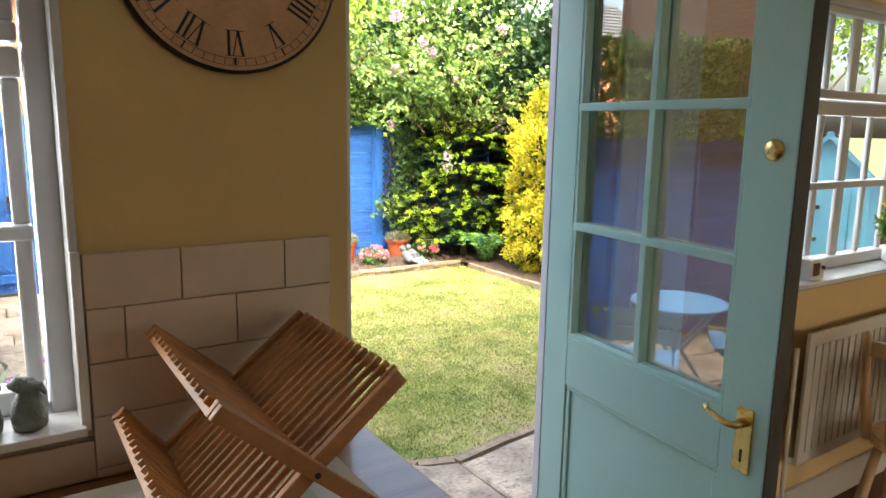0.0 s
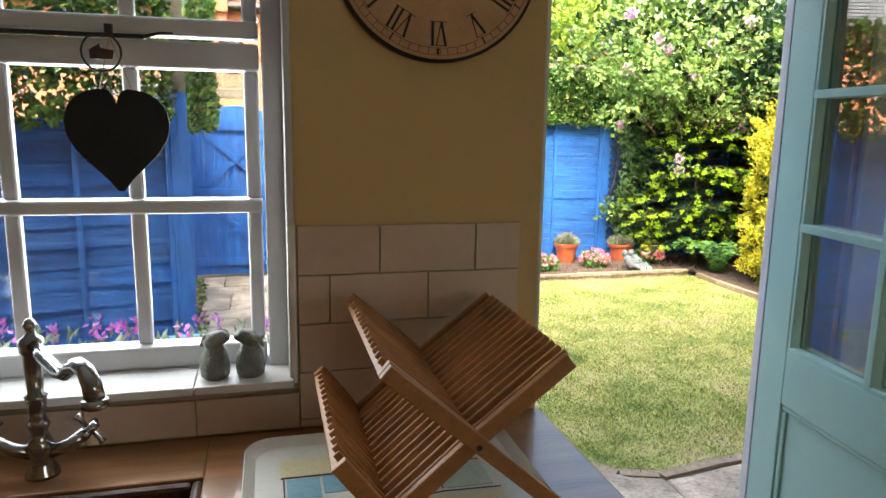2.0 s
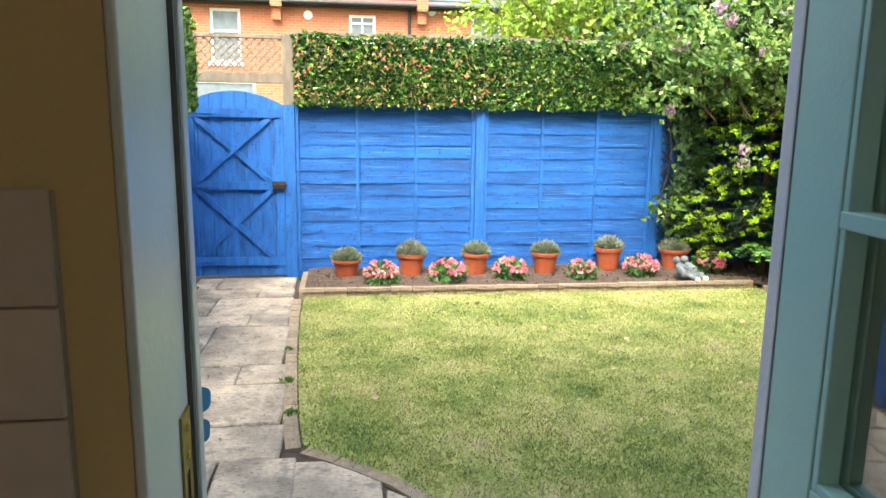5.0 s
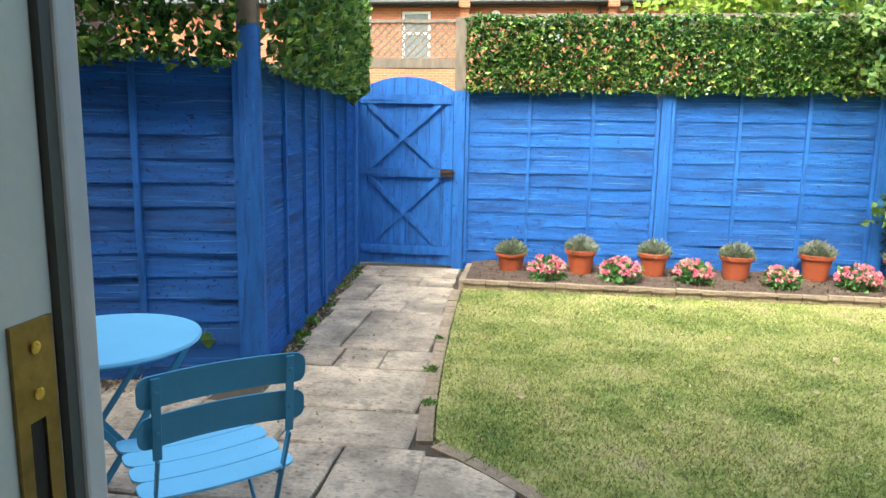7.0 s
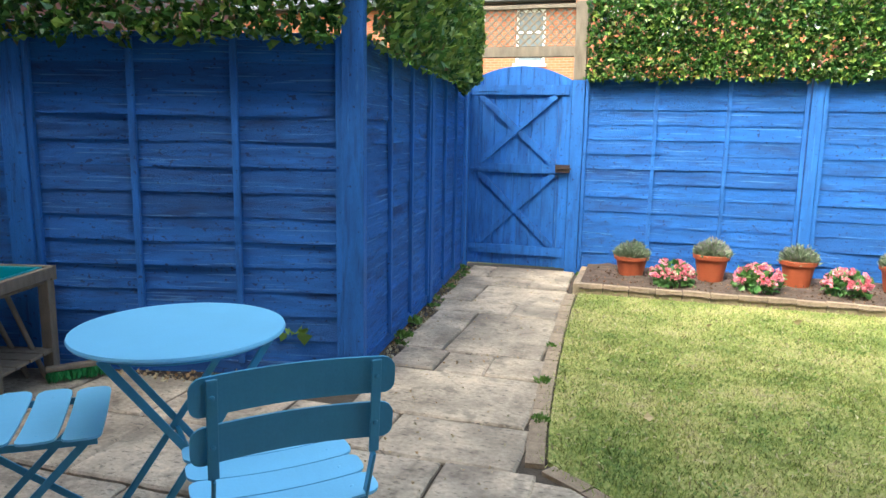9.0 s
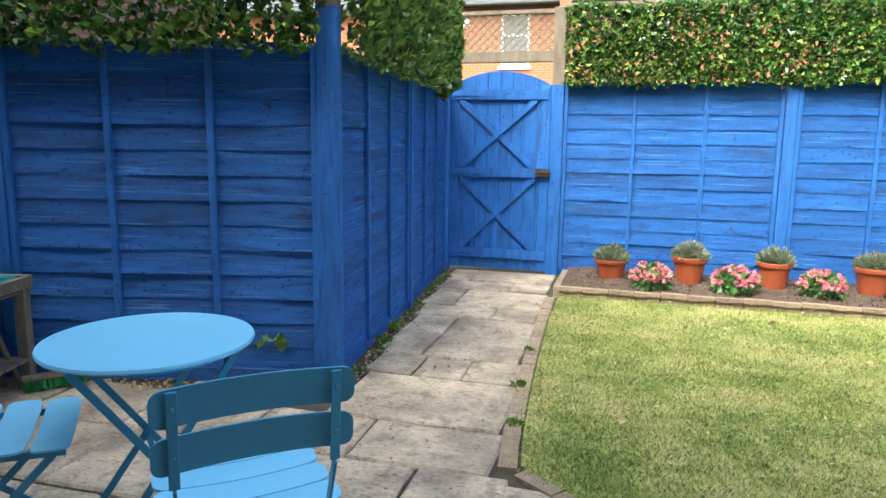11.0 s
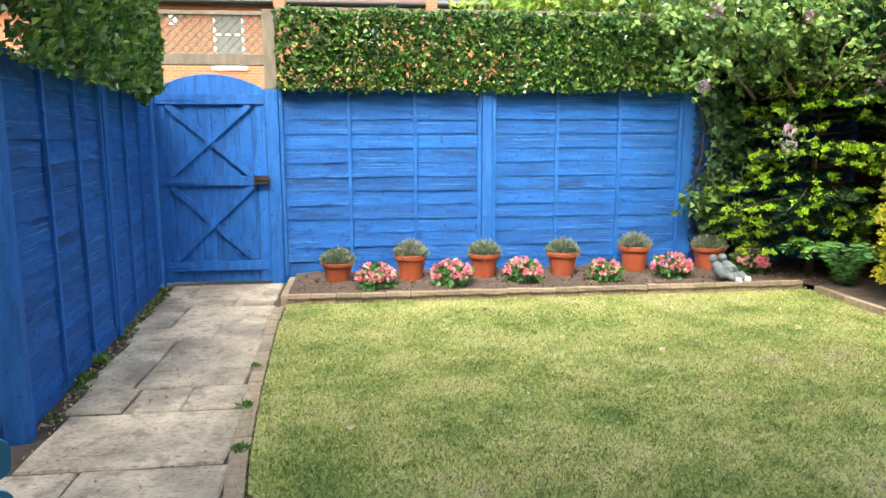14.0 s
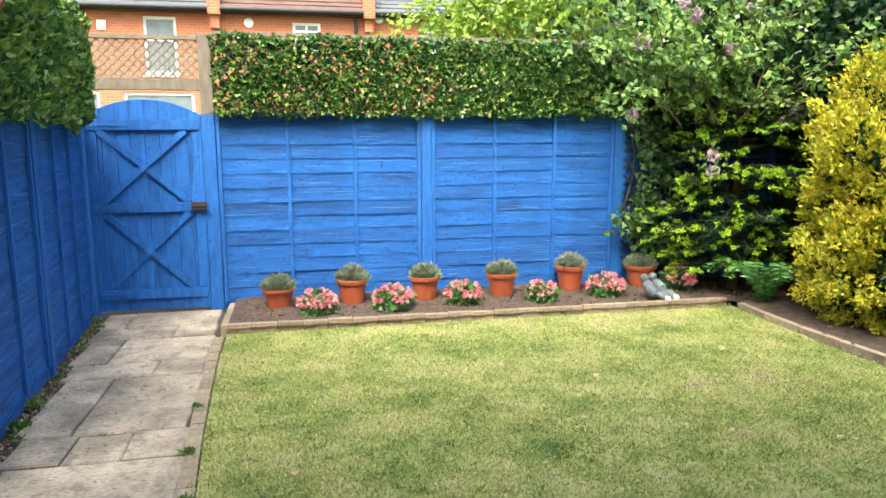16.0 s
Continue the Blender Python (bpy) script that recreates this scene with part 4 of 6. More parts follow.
tagged(new("grass", me), "short mown grass blades, green and straw", "grass", "", "stuff")


n = 7000
px, py = rng.uniform(0.45, 5.1, n), rng.uniform(2.9, 7.2, n)
patch = np.array([noise.noise(Vector((x * 1.3, y * 1.3, 21.0))) for x, y in zip(px, py)])
ok = inside(px, py, LAWN) & (rng.uniform(-0.5, 0.6, n) < patch)
tagged(leaves("clover", np.column_stack([px, py, rng.uniform(0.012, 0.022, n)])[ok], (0, 0, 0.9), 0.014, leaf_material("clover_leaf", (0.22, 0.34, 0.08), (0.40, 0.48, 0.16), 0.5), None, width=0.6, spread=1.0), "small clover and weed leaves in the lawn", "clover", "", "stuff")
n = 3200
px, py = rng.uniform(0.45, 5.1, n), rng.uniform(2.9, 7.2, n)
ok = inside(px, py, LAWN)
tagged(leaves("dry_clippings", np.column_stack([px, py, rng.uniform(0.012, 0.022, n)])[ok], (0, 0, 0.25), 0.03, leaf_material("straw", (0.55, 0.50, 0.30), (0.34, 0.30, 0.15), 0.8, 0.1), None, width=0.1, spread=1.0), "dry straw-coloured clippings on the lawn", "clippings", "", "stuff")


def tuft(px, py, r, n, mat, ln, width=0.25, name="weed", up=0.9, label="small green weed growing in the garden", group="weeds"):
    w = thing(name, label, "weed", group, pose(px, py, 0))
    p = np.column_stack([rng.normal(0, r * 0.35, n), rng.normal(0, r * 0.35, n), rng.uniform(0.0, 0.012, n)])
    aim = np.column_stack([p[:, 0] / r, p[:, 1] / r, np.full(n, up)])
    leaves("leaf", p, aim, ln, mat, w, width=width, spread=0.35)
    return w


for x, y in ((1.9, 5.1), (2.25, 6.1), (2.8, 5.3), (3.35, 5.6), (3.0, 4.5), (1.5, 4.6), (1.15, 4.9), (3.7, 6.2), (4.0, 5.2), (2.1, 4.2), (1.0, 6.5), (4.3, 6.6), (1.3, 4.05), (2.5, 3.6)):
    tuft(x, y, 0.09, 22, L_CLOVER, 0.022, up=0.35)
fallen = [(2.95, 5.55), (2.6, 4.95), (3.5, 6.6), (1.0, 4.6), (3.3, 4.6), (2.0, 6.7), (4.1, 5.9), (2.4, 5.9), (1.7, 5.6), (3.8, 4.4), (2.2, 5.2), (1.4, 6.4)]
for x, y in fallen:
    o = leaves("fallen_leaf", [(0, 0, 0)], (1, 0.3, 0.05), 0.05, L_DRY, None, spread=0.15, fold=0.15)
    o.location = (x, y, 0.022)
    tagged(o, "dry fallen leaf lying on the lawn", "leaf", "fallen leaves")

# planting bed and its raised soil
soil, nx, ny = Build(), 60, 12
gx = [(0.46 + (6.0 - 0.46) * i / nx) for i in range(nx + 1)]
gy = [7.17 + (8.13 - 7.17) * j / ny for j in range(ny + 1)]
soil.add([(x, y, 0.045 + 0.045 * (y - 7.17) + 0.018 * noise.noise(Vector((x * 7, y * 7, 0))) + 0.012 * noise.noise(Vector((x * 23, y * 23, 0)))) for x in gx for y in gy],
         [(i * (ny + 1) + j, (i + 1) * (ny + 1) + j, (i + 1) * (ny + 1) + j + 1, i * (ny + 1) + j + 1) for i in range(nx) for j in range(ny)])
structure(soil.obj("ground_bed", M_SOIL, smooth=True), "dark crumbly soil of the flower bed")
soil = Build()
gx = [5.08 + (6.1 - 5.08) * i / 12 for i in range(13)]
gy = [2.9 + (7.17 - 2.9) * j / 44 for j in range(45)]
soil.add([(x, y, 0.04 + 0.03 * (x - 5) + 0.02 * noise.noise(Vector((x * 7, y * 7, 0)))) for x in gx for y in gy],
         [(i * 45 + j, (i + 1) * 45 + j, (i + 1) * 45 + j + 1, i * 45 + j + 1) for i in range(12) for j in range(44)])
structure(soil.obj("ground_side_bed", M_SOIL, smooth=True), "dark soil of the shaded side bed")
n = 1500
p = np.column_stack([rng.uniform(0.5, 5.9, n), rng.uniform(7.22, 8.1, n), np.full(n, 0.06)])
p[:, 2] = 0.055 + 0.045 * (p[:, 1] - 7.17)
tagged(leaves("bed_litter", p, (0, 0, 0.1), 0.022, material("soil_crumb", (0.16, 0.10, 0.065), 0.95, vary=0.4, island=0.5), None, width=0.5, spread=1.0), "bits of bark and dry litter on the soil", "litter", "", "stuff")

M_EDGE_MESH = Build().box(-0.1, -0.05, -0.05, 0.1, 0.05, 0.075).mesh("brick", M_EDGE)
edging = thing("bed_edging", "row of buff clay bricks edging the flower bed", "edging")


def brick(x, y, z, rz, parent, sx=1.0, sy=1.0, sz=1.0):
    o = new("brick", M_EDGE_MESH)
    o.parent = parent
    o.matrix_local = pose(x, y, z, random.uniform(-1.2, 1.2), random.uniform(-1.2, 1.2), rz + random.uniform(-1.5, 1.5)) @ Matrix.Diagonal((sx, sy, sz, 1))
    return o


for i in range(22):
    brick(0.55 + i * 0.208, 7.215, random.uniform(-0.004, 0.004), 0, edging, 1, 0.55)
for i in range(4):
    brick(0.435, 7.28 + i * 0.208, 0, 90, edging, 1, 0.5)
for i in range(11):
    y = 7.1 - i * 0.42
    Build().bar((5.10 - 0.03 * math.sin(i), y, 0.01), (5.10 - 0.03 * math.sin(i + 1), y - 0.41, 0.01), 0.06, 0.08).obj("edging_board", M_EDGE, edging, bevel=0.006)
# bricks let in flush along the lawn's edge
kerb = thing("lawn_edging", "worn clay bricks set flush along the lawn", "edging")
line = [(0.40, 7.12), (0.42, 6.5), (0.45, 5.9), (0.48, 5.35), (0.52, 4.8), (0.55, 4.4), (0.59, 4.05)]
for (x0, y0), (x1, y1) in zip(line, line[1:]):
    k = max(1, round(math.hypot(x1 - x0, y1 - y0) / 0.21))
    for i in range(k):
        s = (i + 0.5) / k
        brick(x0 + (x1 - x0) * s, y0 + (y1 - y0) * s, -0.075, 90 + math.degrees(math.atan2(x0 - x1, y1 - y0)), kerb, 0.96, 0.78)
curve = LAWN[6:17]
for (x0, y0), (x1, y1) in zip(curve, curve[1:]):
    k = max(1, round(math.hypot(x1 - x0, y1 - y0) / 0.21))
    for i in range(k):
        s = (i + 0.5) / k
        brick(x0 + (x1 - x0) * s - 0.01, y0 + (y1 - y0) * s - 0.04, -0.078, math.degrees(math.atan2(y1 - y0, x1 - x0)), kerb, 1.0, 0.7)

# ---- paving: path to the gate, and patio ----
pavement = structure(Build().slab([(-2.55, 1.64), (0.35, 1.64), (0.35, 8.1), (-2.55, 8.1)], -0.06, -0.03).obj("pavement", M_JOINT), "riven sandstone paving of the path and patio")


def paving(x0, y0, x1, y1, cut=None):
    g = 0.004
    pts = [(x0 + g, y0 + g), (x1 - g, y0 + g), (x1 - g, y1 - g), (x0 + g, y1 - g)]
    out = []
    for (ax, ay), (bx, by) in zip(pts, pts[1:] + pts[:1]):
        k = max(2, int(math.hypot(bx - ax, by - ay) / 0.12))
        for i in range(k):
            s = i / k
            x, y = ax + (bx - ax) * s, ay + (by - ay) * s
            out.append((x + 0.008 * noise.noise(Vector((x * 9, y * 9, x0))), y + 0.008 * noise.noise(Vector((x * 9, y * 9, 5 + y0)))))
    if cut:
        out = cut(out)
    z = random.uniform(-0.005, 0.004)
    inner_pts = []
    cx, cy = sum(p[0] for p in out) / len(out), sum(p[1] for p in out) / len(out)
    n = len(out)
    for x, y in out:
        d = math.hypot(x - cx, y - cy)
        inner_pts.append((x + (cx - x) / d * 0.012, y + (cy - y) / d * 0.012))
    b = Build().add([(x, y, -0.04) for x, y in out] + [(x, y, z - 0.009) for x, y in out] + [(x, y, z) for x, y in inner_pts],
                    [(i, (i + 1) % n, (i + 1) % n + n, i + n) for i in range(n)] + [(i + n, (i + 1) % n + n, (i + 1) % n + 2 * n, i + 2 * n) for i in range(n)] + [tuple(range(2 * n, 3 * n))])
    return b.obj("slab", M_SLAB, pavement)


def fence_x(y):
    return -0.47 - 0.095 * (y - 4.77)


def left_of_lawn(y):
    return float(np.interp(y, [4.0, 4.4, 5.35, 6.5, 8.1], [0.545, 0.52, 0.45, 0.385, 0.33]))


rows = [(7.58, 8.08, (-0.42,)), (7.22, 7.57, (0.02,)), (6.6, 7.21, (-0.32,)), (6.26, 6.59, (0.05,)), (5.32, 6.25, (-0.17,)), (4.97, 5.31, (-0.12, 0.16)), (4.36, 4.96, ()), (3.95, 4.35, (-0.08,))]
for y0, y1, cuts in rows:
    ym = (y0 + y1) / 2
    xs = [fence_x(ym) + 0.10, *cuts, left_of_lawn(ym)]
    for a, b in zip(xs, xs[1:]):
        paving(a, y0, b, y1)
prow = [(3.42, 3.94, (-3.5, -2.9, -2.3, -1.7, -1.1, -0.45, 0.24)), (2.95, 3.41, (-3.5, -2.4, -1.5, -0.8, 0.05, 0.6)), (2.35, 2.94, (-3.5, -2.6, -1.9, -1.0, -0.3, 0.35, 0.95)), (1.95, 2.34, (-3.5, -2.4, -1.6, -0.9, -0.1, 0.7, 1.4)), (1.66, 1.94, (-2.4, -1.7, -0.8, 0.2))]
for y0, y1, xs in prow:
    for a, b in zip(xs, xs[1:]):
        paving(a, y0, b, y1)
for a, b, y0, y1 in ((-2.3, -1.75, 3.95, 4.3), (-1.74, -1.2, 3.95, 4.4), (-1.19, -0.62, 3.95, 4.55), (-0.61, -0.09, 3.95, 4.35)):
    paving(a, y0, b, y1)


def arc_cut(pts):
    """Keeps a slab clear of the lawn's curved edge."""
    lx, ly = zip(*[(p[0], p[1] - 0.1) for p in LAWN[6:18]])
    return [(x, min(y, float(np.interp(x, lx, ly)))) for x, y in pts]


for a, b, y0, y1 in ((0.25, 0.62, 3.42, 3.95), (0.61, 1.02, 2.96, 3.9), (1.03, 1.5, 2.4, 3.6), (1.51, 1.98, 2.0, 3.2), (1.99, 2.6, 2.0, 3.0), (2.61, 3.3, 1.8, 3.0), (3.31, 4.1, 1.8, 3.0), (4.11, 5.0, 1.8, 3.0)):
    paving(a, y0, b, y1, arc_cut)
for y in np.arange(4.9, 8.0, 0.33):
    tuft(fence_x(y) + 0.06 + random.uniform(-0.01, 0.03), y + random.uniform(-0.1, 0.1), 0.05, random.randint(8, 30), L_WEED, random.uniform(0.025, 0.055), width=0.4, up=0.7)
for x, y, k in ((0.50, 4.95, 30), (0.46, 5.6, 14), (0.54, 4.45, 26), (0.40, 7.9, 40), (0.56, 7.9, 40), (-0.63, 7.6, 40)):
    tuft(x, y, 0.045, k, L_WEED, 0.03, width=0.3)
tagged(leaves("path_litter", np.column_stack([fence_x(np.linspace(4.8, 8, 420)) + rng.uniform(0.02, 0.11, 420), np.linspace(4.8, 8, 420), rng.uniform(-0.02, 0.0, 420)]), (0, 0, 0.1), 0.022, L_DRY, None, width=0.5, spread=1.0), "dry leaves and soil along the fence foot", "litter", "", "stuff")
tagged(leaves("fence_foot_litter", np.column_stack([rng.uniform(-1.7, -0.6, 260), rng.uniform(4.33, 4.55, 260), rng.uniform(-0.02, 0.005, 260)]), (0, 0, 0.1), 0.028, L_DRY, None, width=0.5, spread=1.0), "dry leaves under the near fence", "litter", "", "stuff")


n = 260
tagged(leaves("path_debris", np.column_stack([rng.uniform(-0.6, 0.5, n), rng.uniform(3.4, 8.0, n), np.full(n, 0.006)]), (0, 0, 0.05), 0.016, L_DRY, None, width=0.4, spread=1.0), "bits of dry leaf and grit on the path", "litter", "", "stuff")

# ---- fences ----
def lap_board(length, h, seed, mat):
    """One waney-edged board, thicker and uneven at its lower edge."""
    k, v, f = 26, [], []
    for i in range(k + 1):
        x = length * i / k
        e = 0.006 * noise.noise(Vector((x * 2.2, seed * 7.3, 0))) + 0.005 * noise.noise(Vector((x * 9, seed * 3.1, 4)))
        bow = 0.010 * noise.noise(Vector((x * 1.6, seed * 5.7, 8)))
        v += [(x, -0.0145 + bow, e), (x, -0.004 + bow, e), (x, 0.003, h), (x, -0.005 + 0.6 * bow, h)]
    for i in range(k):
        f += [(i * 4 + j, (i + 1) * 4 + j, (i + 1) * 4 + (j + 1) % 4, i * 4 + (j + 1) % 4) for j in range(4)]
    f += [(0, 1, 2, 3), (k * 4 + 3, k * 4 + 2, k * 4 + 1, k * 4)]
    return Build().add(v, f).mesh("board", mat)


BOARDS = {}


def fence_panel(at, length, label, z0=0.06, z1=1.80, mat=None, matv=None, n=13, battens=4):
    """A lap panel: overlapping boards, battens and a cap. Local x along it, the front faces negative y."""
    mat, matv = mat or M_FENCE, matv or M_FENCEV
    p = thing("garden_fence", label, "fence", "fence bays", at)
    pitch = (z1 - z0) / n
    for i in range(n):
        key = (round(length, 3), i, mat.name)
        if key not in BOARDS:
            BOARDS[key] = lap_board(length, pitch * 1.16, i * 1.37 + length, mat)
        o = new("board", BOARDS[key])
        o.parent = p
        o.matrix_local = pose(0, 0, z0 + i * pitch, 0, 0, 0) @ pose(0, 0.0, 0, 0, 0, 0)
    for i in range(battens):
        x = 0.018 + (length - 0.036) * i / (battens - 1)
        Build().box(x - 0.017, -0.036, z0, x + 0.017, -0.010, z1 + 0.01).obj("batten", matv, p, bevel=0.003)
    Build().box(0, -0.03, z1 - 0.005, length, 0.012, z1 + 0.018).obj("cap", matv, p, bevel=0.003)
    Build().box(0, -0.024, 0.0, length, 0.0, z0 + 0.012).obj("gravel_board", mat, p)
    return p


def post(x, y, h, turn=0, blue=1.8, s=0.095, mat=None):
    p = thing("fence_post", "square timber fence post painted blue, bare wood above" if h > blue else "square timber fence post painted blue", "fence post", "fence posts", pose(x, y, 0, 0, 0, turn))
    Build().box(-s / 2, -s / 2, -0.05, s / 2, s / 2, min(h, blue)).obj("painted_post", mat or M_FENCEV, p, bevel=0.004)
    if h > blue:
        Build().box(-s / 2 + 0.001, -s / 2 + 0.001, blue, s / 2 - 0.001, s / 2 - 0.001, h).obj("bare_post", M_WEATHERED, p, bevel=0.004)
    return p


BLUE = "blue painted overlapping board fence panel"
FY = 8.14
post(0.29, FY, 2.50, 0, 1.80, 0.115)
fence_panel(pose(0.35, FY, 0), 1.89, BLUE)
post(2.295, FY, 1.83)
fence_panel(pose(2.345, FY, 0), 1.90, BLUE)
post(4.295, FY, 1.83)
fence_panel(pose(4.345, FY, 0), 1.85, BLUE)
# left side fence, running from the corner post to the gate
CX, CY = -0.485, 4.74
lx, ly = -0.785, 8.05
turn = math.degrees(math.atan2(ly - CY, lx - CX))
side = Vector((lx - CX, ly - CY, 0)).normalized()
post(CX, CY, 2.55, 14, 1.93, 0.11)
fence_panel(pose(CX + side.x * 0.055, CY + side.y * 0.055, 0, 0, 0, turn), 1.60, BLUE, z1=1.74)
post(CX + side.x * 1.70, CY + side.y * 1.70, 1.78, turn)
fence_panel(pose(CX + side.x * 1.75, CY + side.y * 1.75, 0, 0, 0, turn), 1.50, BLUE, z1=1.74)
post(lx, ly + 0.02, 1.80, turn)
# near fence facing the house
ang = 14.0
nd = Vector((math.cos(radians(ang)), math.sin(radians(ang)), 0))
e = Vector((CX, CY - 0.01, 0)) - nd * 0.05
fence_panel(Matrix.Translation(e - nd * 1.62) @ pose(0, 0, 0, 0, 0, ang), 1.62, BLUE, z1=1.74)
c2 = e - nd * 1.67
post(c2.x, c2.y, 1.8, ang)
fence_panel(Matrix.Translation(e - nd * 2.92) @ pose(0, 0, 0, 0, 0, ang), 1.2, BLUE, z1=1.74)
c3 = e - nd * 2.97
post(c3.x, c3.y, 1.8, ang)
for k in range(2):
    fence_panel(Matrix.Translation((c3.x - 0.02, c3.y - 0.06 - 1.18 * k, 0)) @ pose(0, 0, 0, 0, 0, -91), 1.16, BLUE, z1=1.80)
# far side boundary behind the shrubs
for i in range(4):
    fence_panel(pose(6.15, 8.1 - 1.62 * i, 0, 0, 0, -90), 1.60, "dark brown board fence panel behind shrubs", mat=M_BROWNFENCE, matv=M_BROWNFENCE, z1=1.75 if i < 2 else 1.3)

# ---- gate ----
gate = thing("garden_gate", "blue arched ledged and braced timber gate, shut", "gate", at=pose(-0.74, 8.115, 0))
GW, GB = 0.97, 0.025
for i in range(8):
    w = GW / 8
    x0, x1 = i * w + 0.0006, (i + 1) * w - 0.0006
    arch = lambda x: 1.80 + 0.135 * (1 - ((x - GW / 2) / (GW / 2)) ** 2)
    b = Build().prism([(x0, GB), (x1, GB), (x1, arch(x1)), ((x0 + x1) / 2, arch((x0 + x1) / 2)), (x0, arch(x0))], -0.012, 0.006 + 0.002 * (i % 2))
    b.obj("plank", M_FENCEV, gate, bevel=0.005)
for x0, x1 in ((0.0, 0.085), (GW - 0.085, GW)):
    Build().box(x0, -0.03, GB, x1, -0.0125, 1.80).obj("stile", M_FENCEV, gate, bevel=0.003)
for z0, z1 in ((1.665, 1.755), (0.93, 1.015), (0.135, 0.225)):
    Build().box(0.0, -0.046, z0, GW - 0.02, -0.0305, z1).obj("ledge", M_FENCEV, gate, bevel=0.003)
for a, b in (((0.10, 1.66), (0.83, 1.02)), ((0.10, 1.02), (0.83, 1.66)), ((0.10, 0.925), (0.83, 0.23)), ((0.10, 0.23), (0.83, 0.925))):
    up = 0 if a[1] > b[1] else 0.002
    Build().bar((a[0], -0.024 - up, a[1]), (b[0], -0.024 - up, b[1]), 0.03, 0.055).obj("brace", M_FENCEV, gate, bevel=0.002)
for z in (1.71, 0.97, 0.18):
    Build().box(0.02, -0.052, z - 0.012, 0.36, -0.0465, z + 0.012).obj("strap_hinge", M_FENCEV, gate, bevel=0.002)
Build().box(GW - 0.12, -0.075, 0.945, GW + 0.015, -0.047, 1.02).tube([(GW - 0.10, -0.08, 0.985), (GW + 0.03, -0.08, 0.985)], 0.008, 8).obj("latch", material("rusty_latch", (0.045, 0.03, 0.026), 0.7, 0.3, vary=0.3), gate, bevel=0.004)


# ---- trellis above the gate ----
def lattice(x0, x1, z0, z1, pitch, w=0.018, d=0.007):
    b = Build()
    span = z1 - z0
    for s, yy in ((1, 0), (-1, d + 0.0005)):
        x = x0 - span
        while x < x1 + span:
            a, c = (x, z0), (x + s * span, z1)
            lo, hi = max(min(a[0], c[0]), x0), min(max(a[0], c[0]), x1)
            if hi - lo > 0.02:
                za = z0 + (lo - a[0]) * s if s > 0 else z0 + (a[0] - lo)
                zb = z0 + (hi - a[0]) * s if s > 0 else z0 + (a[0] - hi)
                b.bar((lo, yy, za), (hi, yy, zb), d, w)
            x += pitch
    return b


tre = thing("trellis", "weathered diamond trellis panel above the gate", "trellis", at=pose(0, 8.15, 0))
lattice(-1.5, 0.225, 2.12, 2.46, 0.082).obj("lattice", M_WEATHERED, tre)
Build().box(-1.55, -0.02, 2.455, 0.235, 0.03, 2.49).obj("top_rail", M_WEATHERED, tre, bevel=0.003)
Build().box(-1.55, -0.03, 2.015, 0.235, 0.035, 2.115).obj("beam", M_WEATHERED, tre, bevel=0.005)
tre = thing("trellis", "weathered trellis panel behind the hedge screen", "trellis", at=pose(0, 8.15, 0))
lattice(0.35, 4.9, 1.84, 2.50, 0.10).obj("lattice", M_WEATHERED, tre)
Build().box(0.35, -0.02, 2.50, 4.9, 0.03, 2.535).obj("top_rail", M_WEATHERED, tre, bevel=0.003)
tre = thing("trellis", "dark trellis on the fence behind the climber", "trellis", at=pose(0, 8.095, 0))
lattice(4.36, 5.4, 0.3, 1.78, 0.17, 0.022).obj("lattice", material("blue_black_trellis", (0.02, 0.035, 0.07), 0.8), tre)


# ---- hedge screens ----
def hedge(name, a, b, z0, z1, depth, n, label, size=0.055, young=0.17, rise=-0.25):
    """A screen of leaves from a to b; its front lies on the right of that way."""
    h = thing(name, label, "hedge")
    a, b = Vector((*a, 0)), Vector((*b, 0))
    t = (b - a).normalized()
    o = Vector((t.y, -t.x, 0))
    for mat, share, push in ((L_IVY, 0.97 - young, 0.0), (L_IVYY, young, 0.014), (L_IVYR, 0.03, -0.01)):
        k = int(n * share)
        s, w, q = rng.uniform(0, 1, k), rng.uniform(0, 1, k), rng.beta(2, 1, k)
        lump = np.array([noise.noise(Vector((x * (b - a).length * 3.5, y * 3, 2.0))) for x, y in zip(s, w)])
        z = z0 + (z1 - z0) * w + 0.035 * lump
        off = depth * q + 0.03 * lump + push
        p = np.array(a)[None] + np.array(t)[None] * (s * (b - a).length)[:, None] + np.array(o)[None] * off[:, None]
        p[:, 2] = z
        leaves("leaf", p, np.array(o) * 0.7 + np.array((0, 0, rise)), size, mat, h, width=0.36, spread=0.75)
    return h


hedge("hedge_screen", (0.36, 8.12), (4.5, 8.12), 1.80, 2.50, 0.10, 14000, "dense artificial ivy hedge screen along the fence top")
hedge("hedge_screen", (CX, CY + 0.05), (CX + side.x * 2.75, CY + side.y * 2.75), 1.69, 2.52, 0.22, 8000, "thick evergreen hedge screen on the side fence", 0.058, 0.45, 0.9)
s0 = e - nd * 2.9
hedge("hedge_screen", (s0.x, s0.y), (e.x + nd.x * 0.02, e.y), 1.71, 2.52, 0.13, 7400, "glossy evergreen hedge screen on the near fence", 0.062, 0.22, 0.3)
# the rounded end of the side hedge
h = thing("hedge_end", "rounded clipped end of the evergreen hedge", "hedge")
c = Vector((CX, CY, 0)) + side * 2.75
p, d = blob(1500, (c.x + 0.07, c.y, 2.12), (0.15, 0.16, 0.42), 0.7, 0.15)
leaves("leaf", p, d, 0.055, L_IVY, h, width=0.36)
p, d = blob(1800, (c.x + 0.07, c.y, 2.12), (0.16, 0.17, 0.43), 0.85, 0.15)
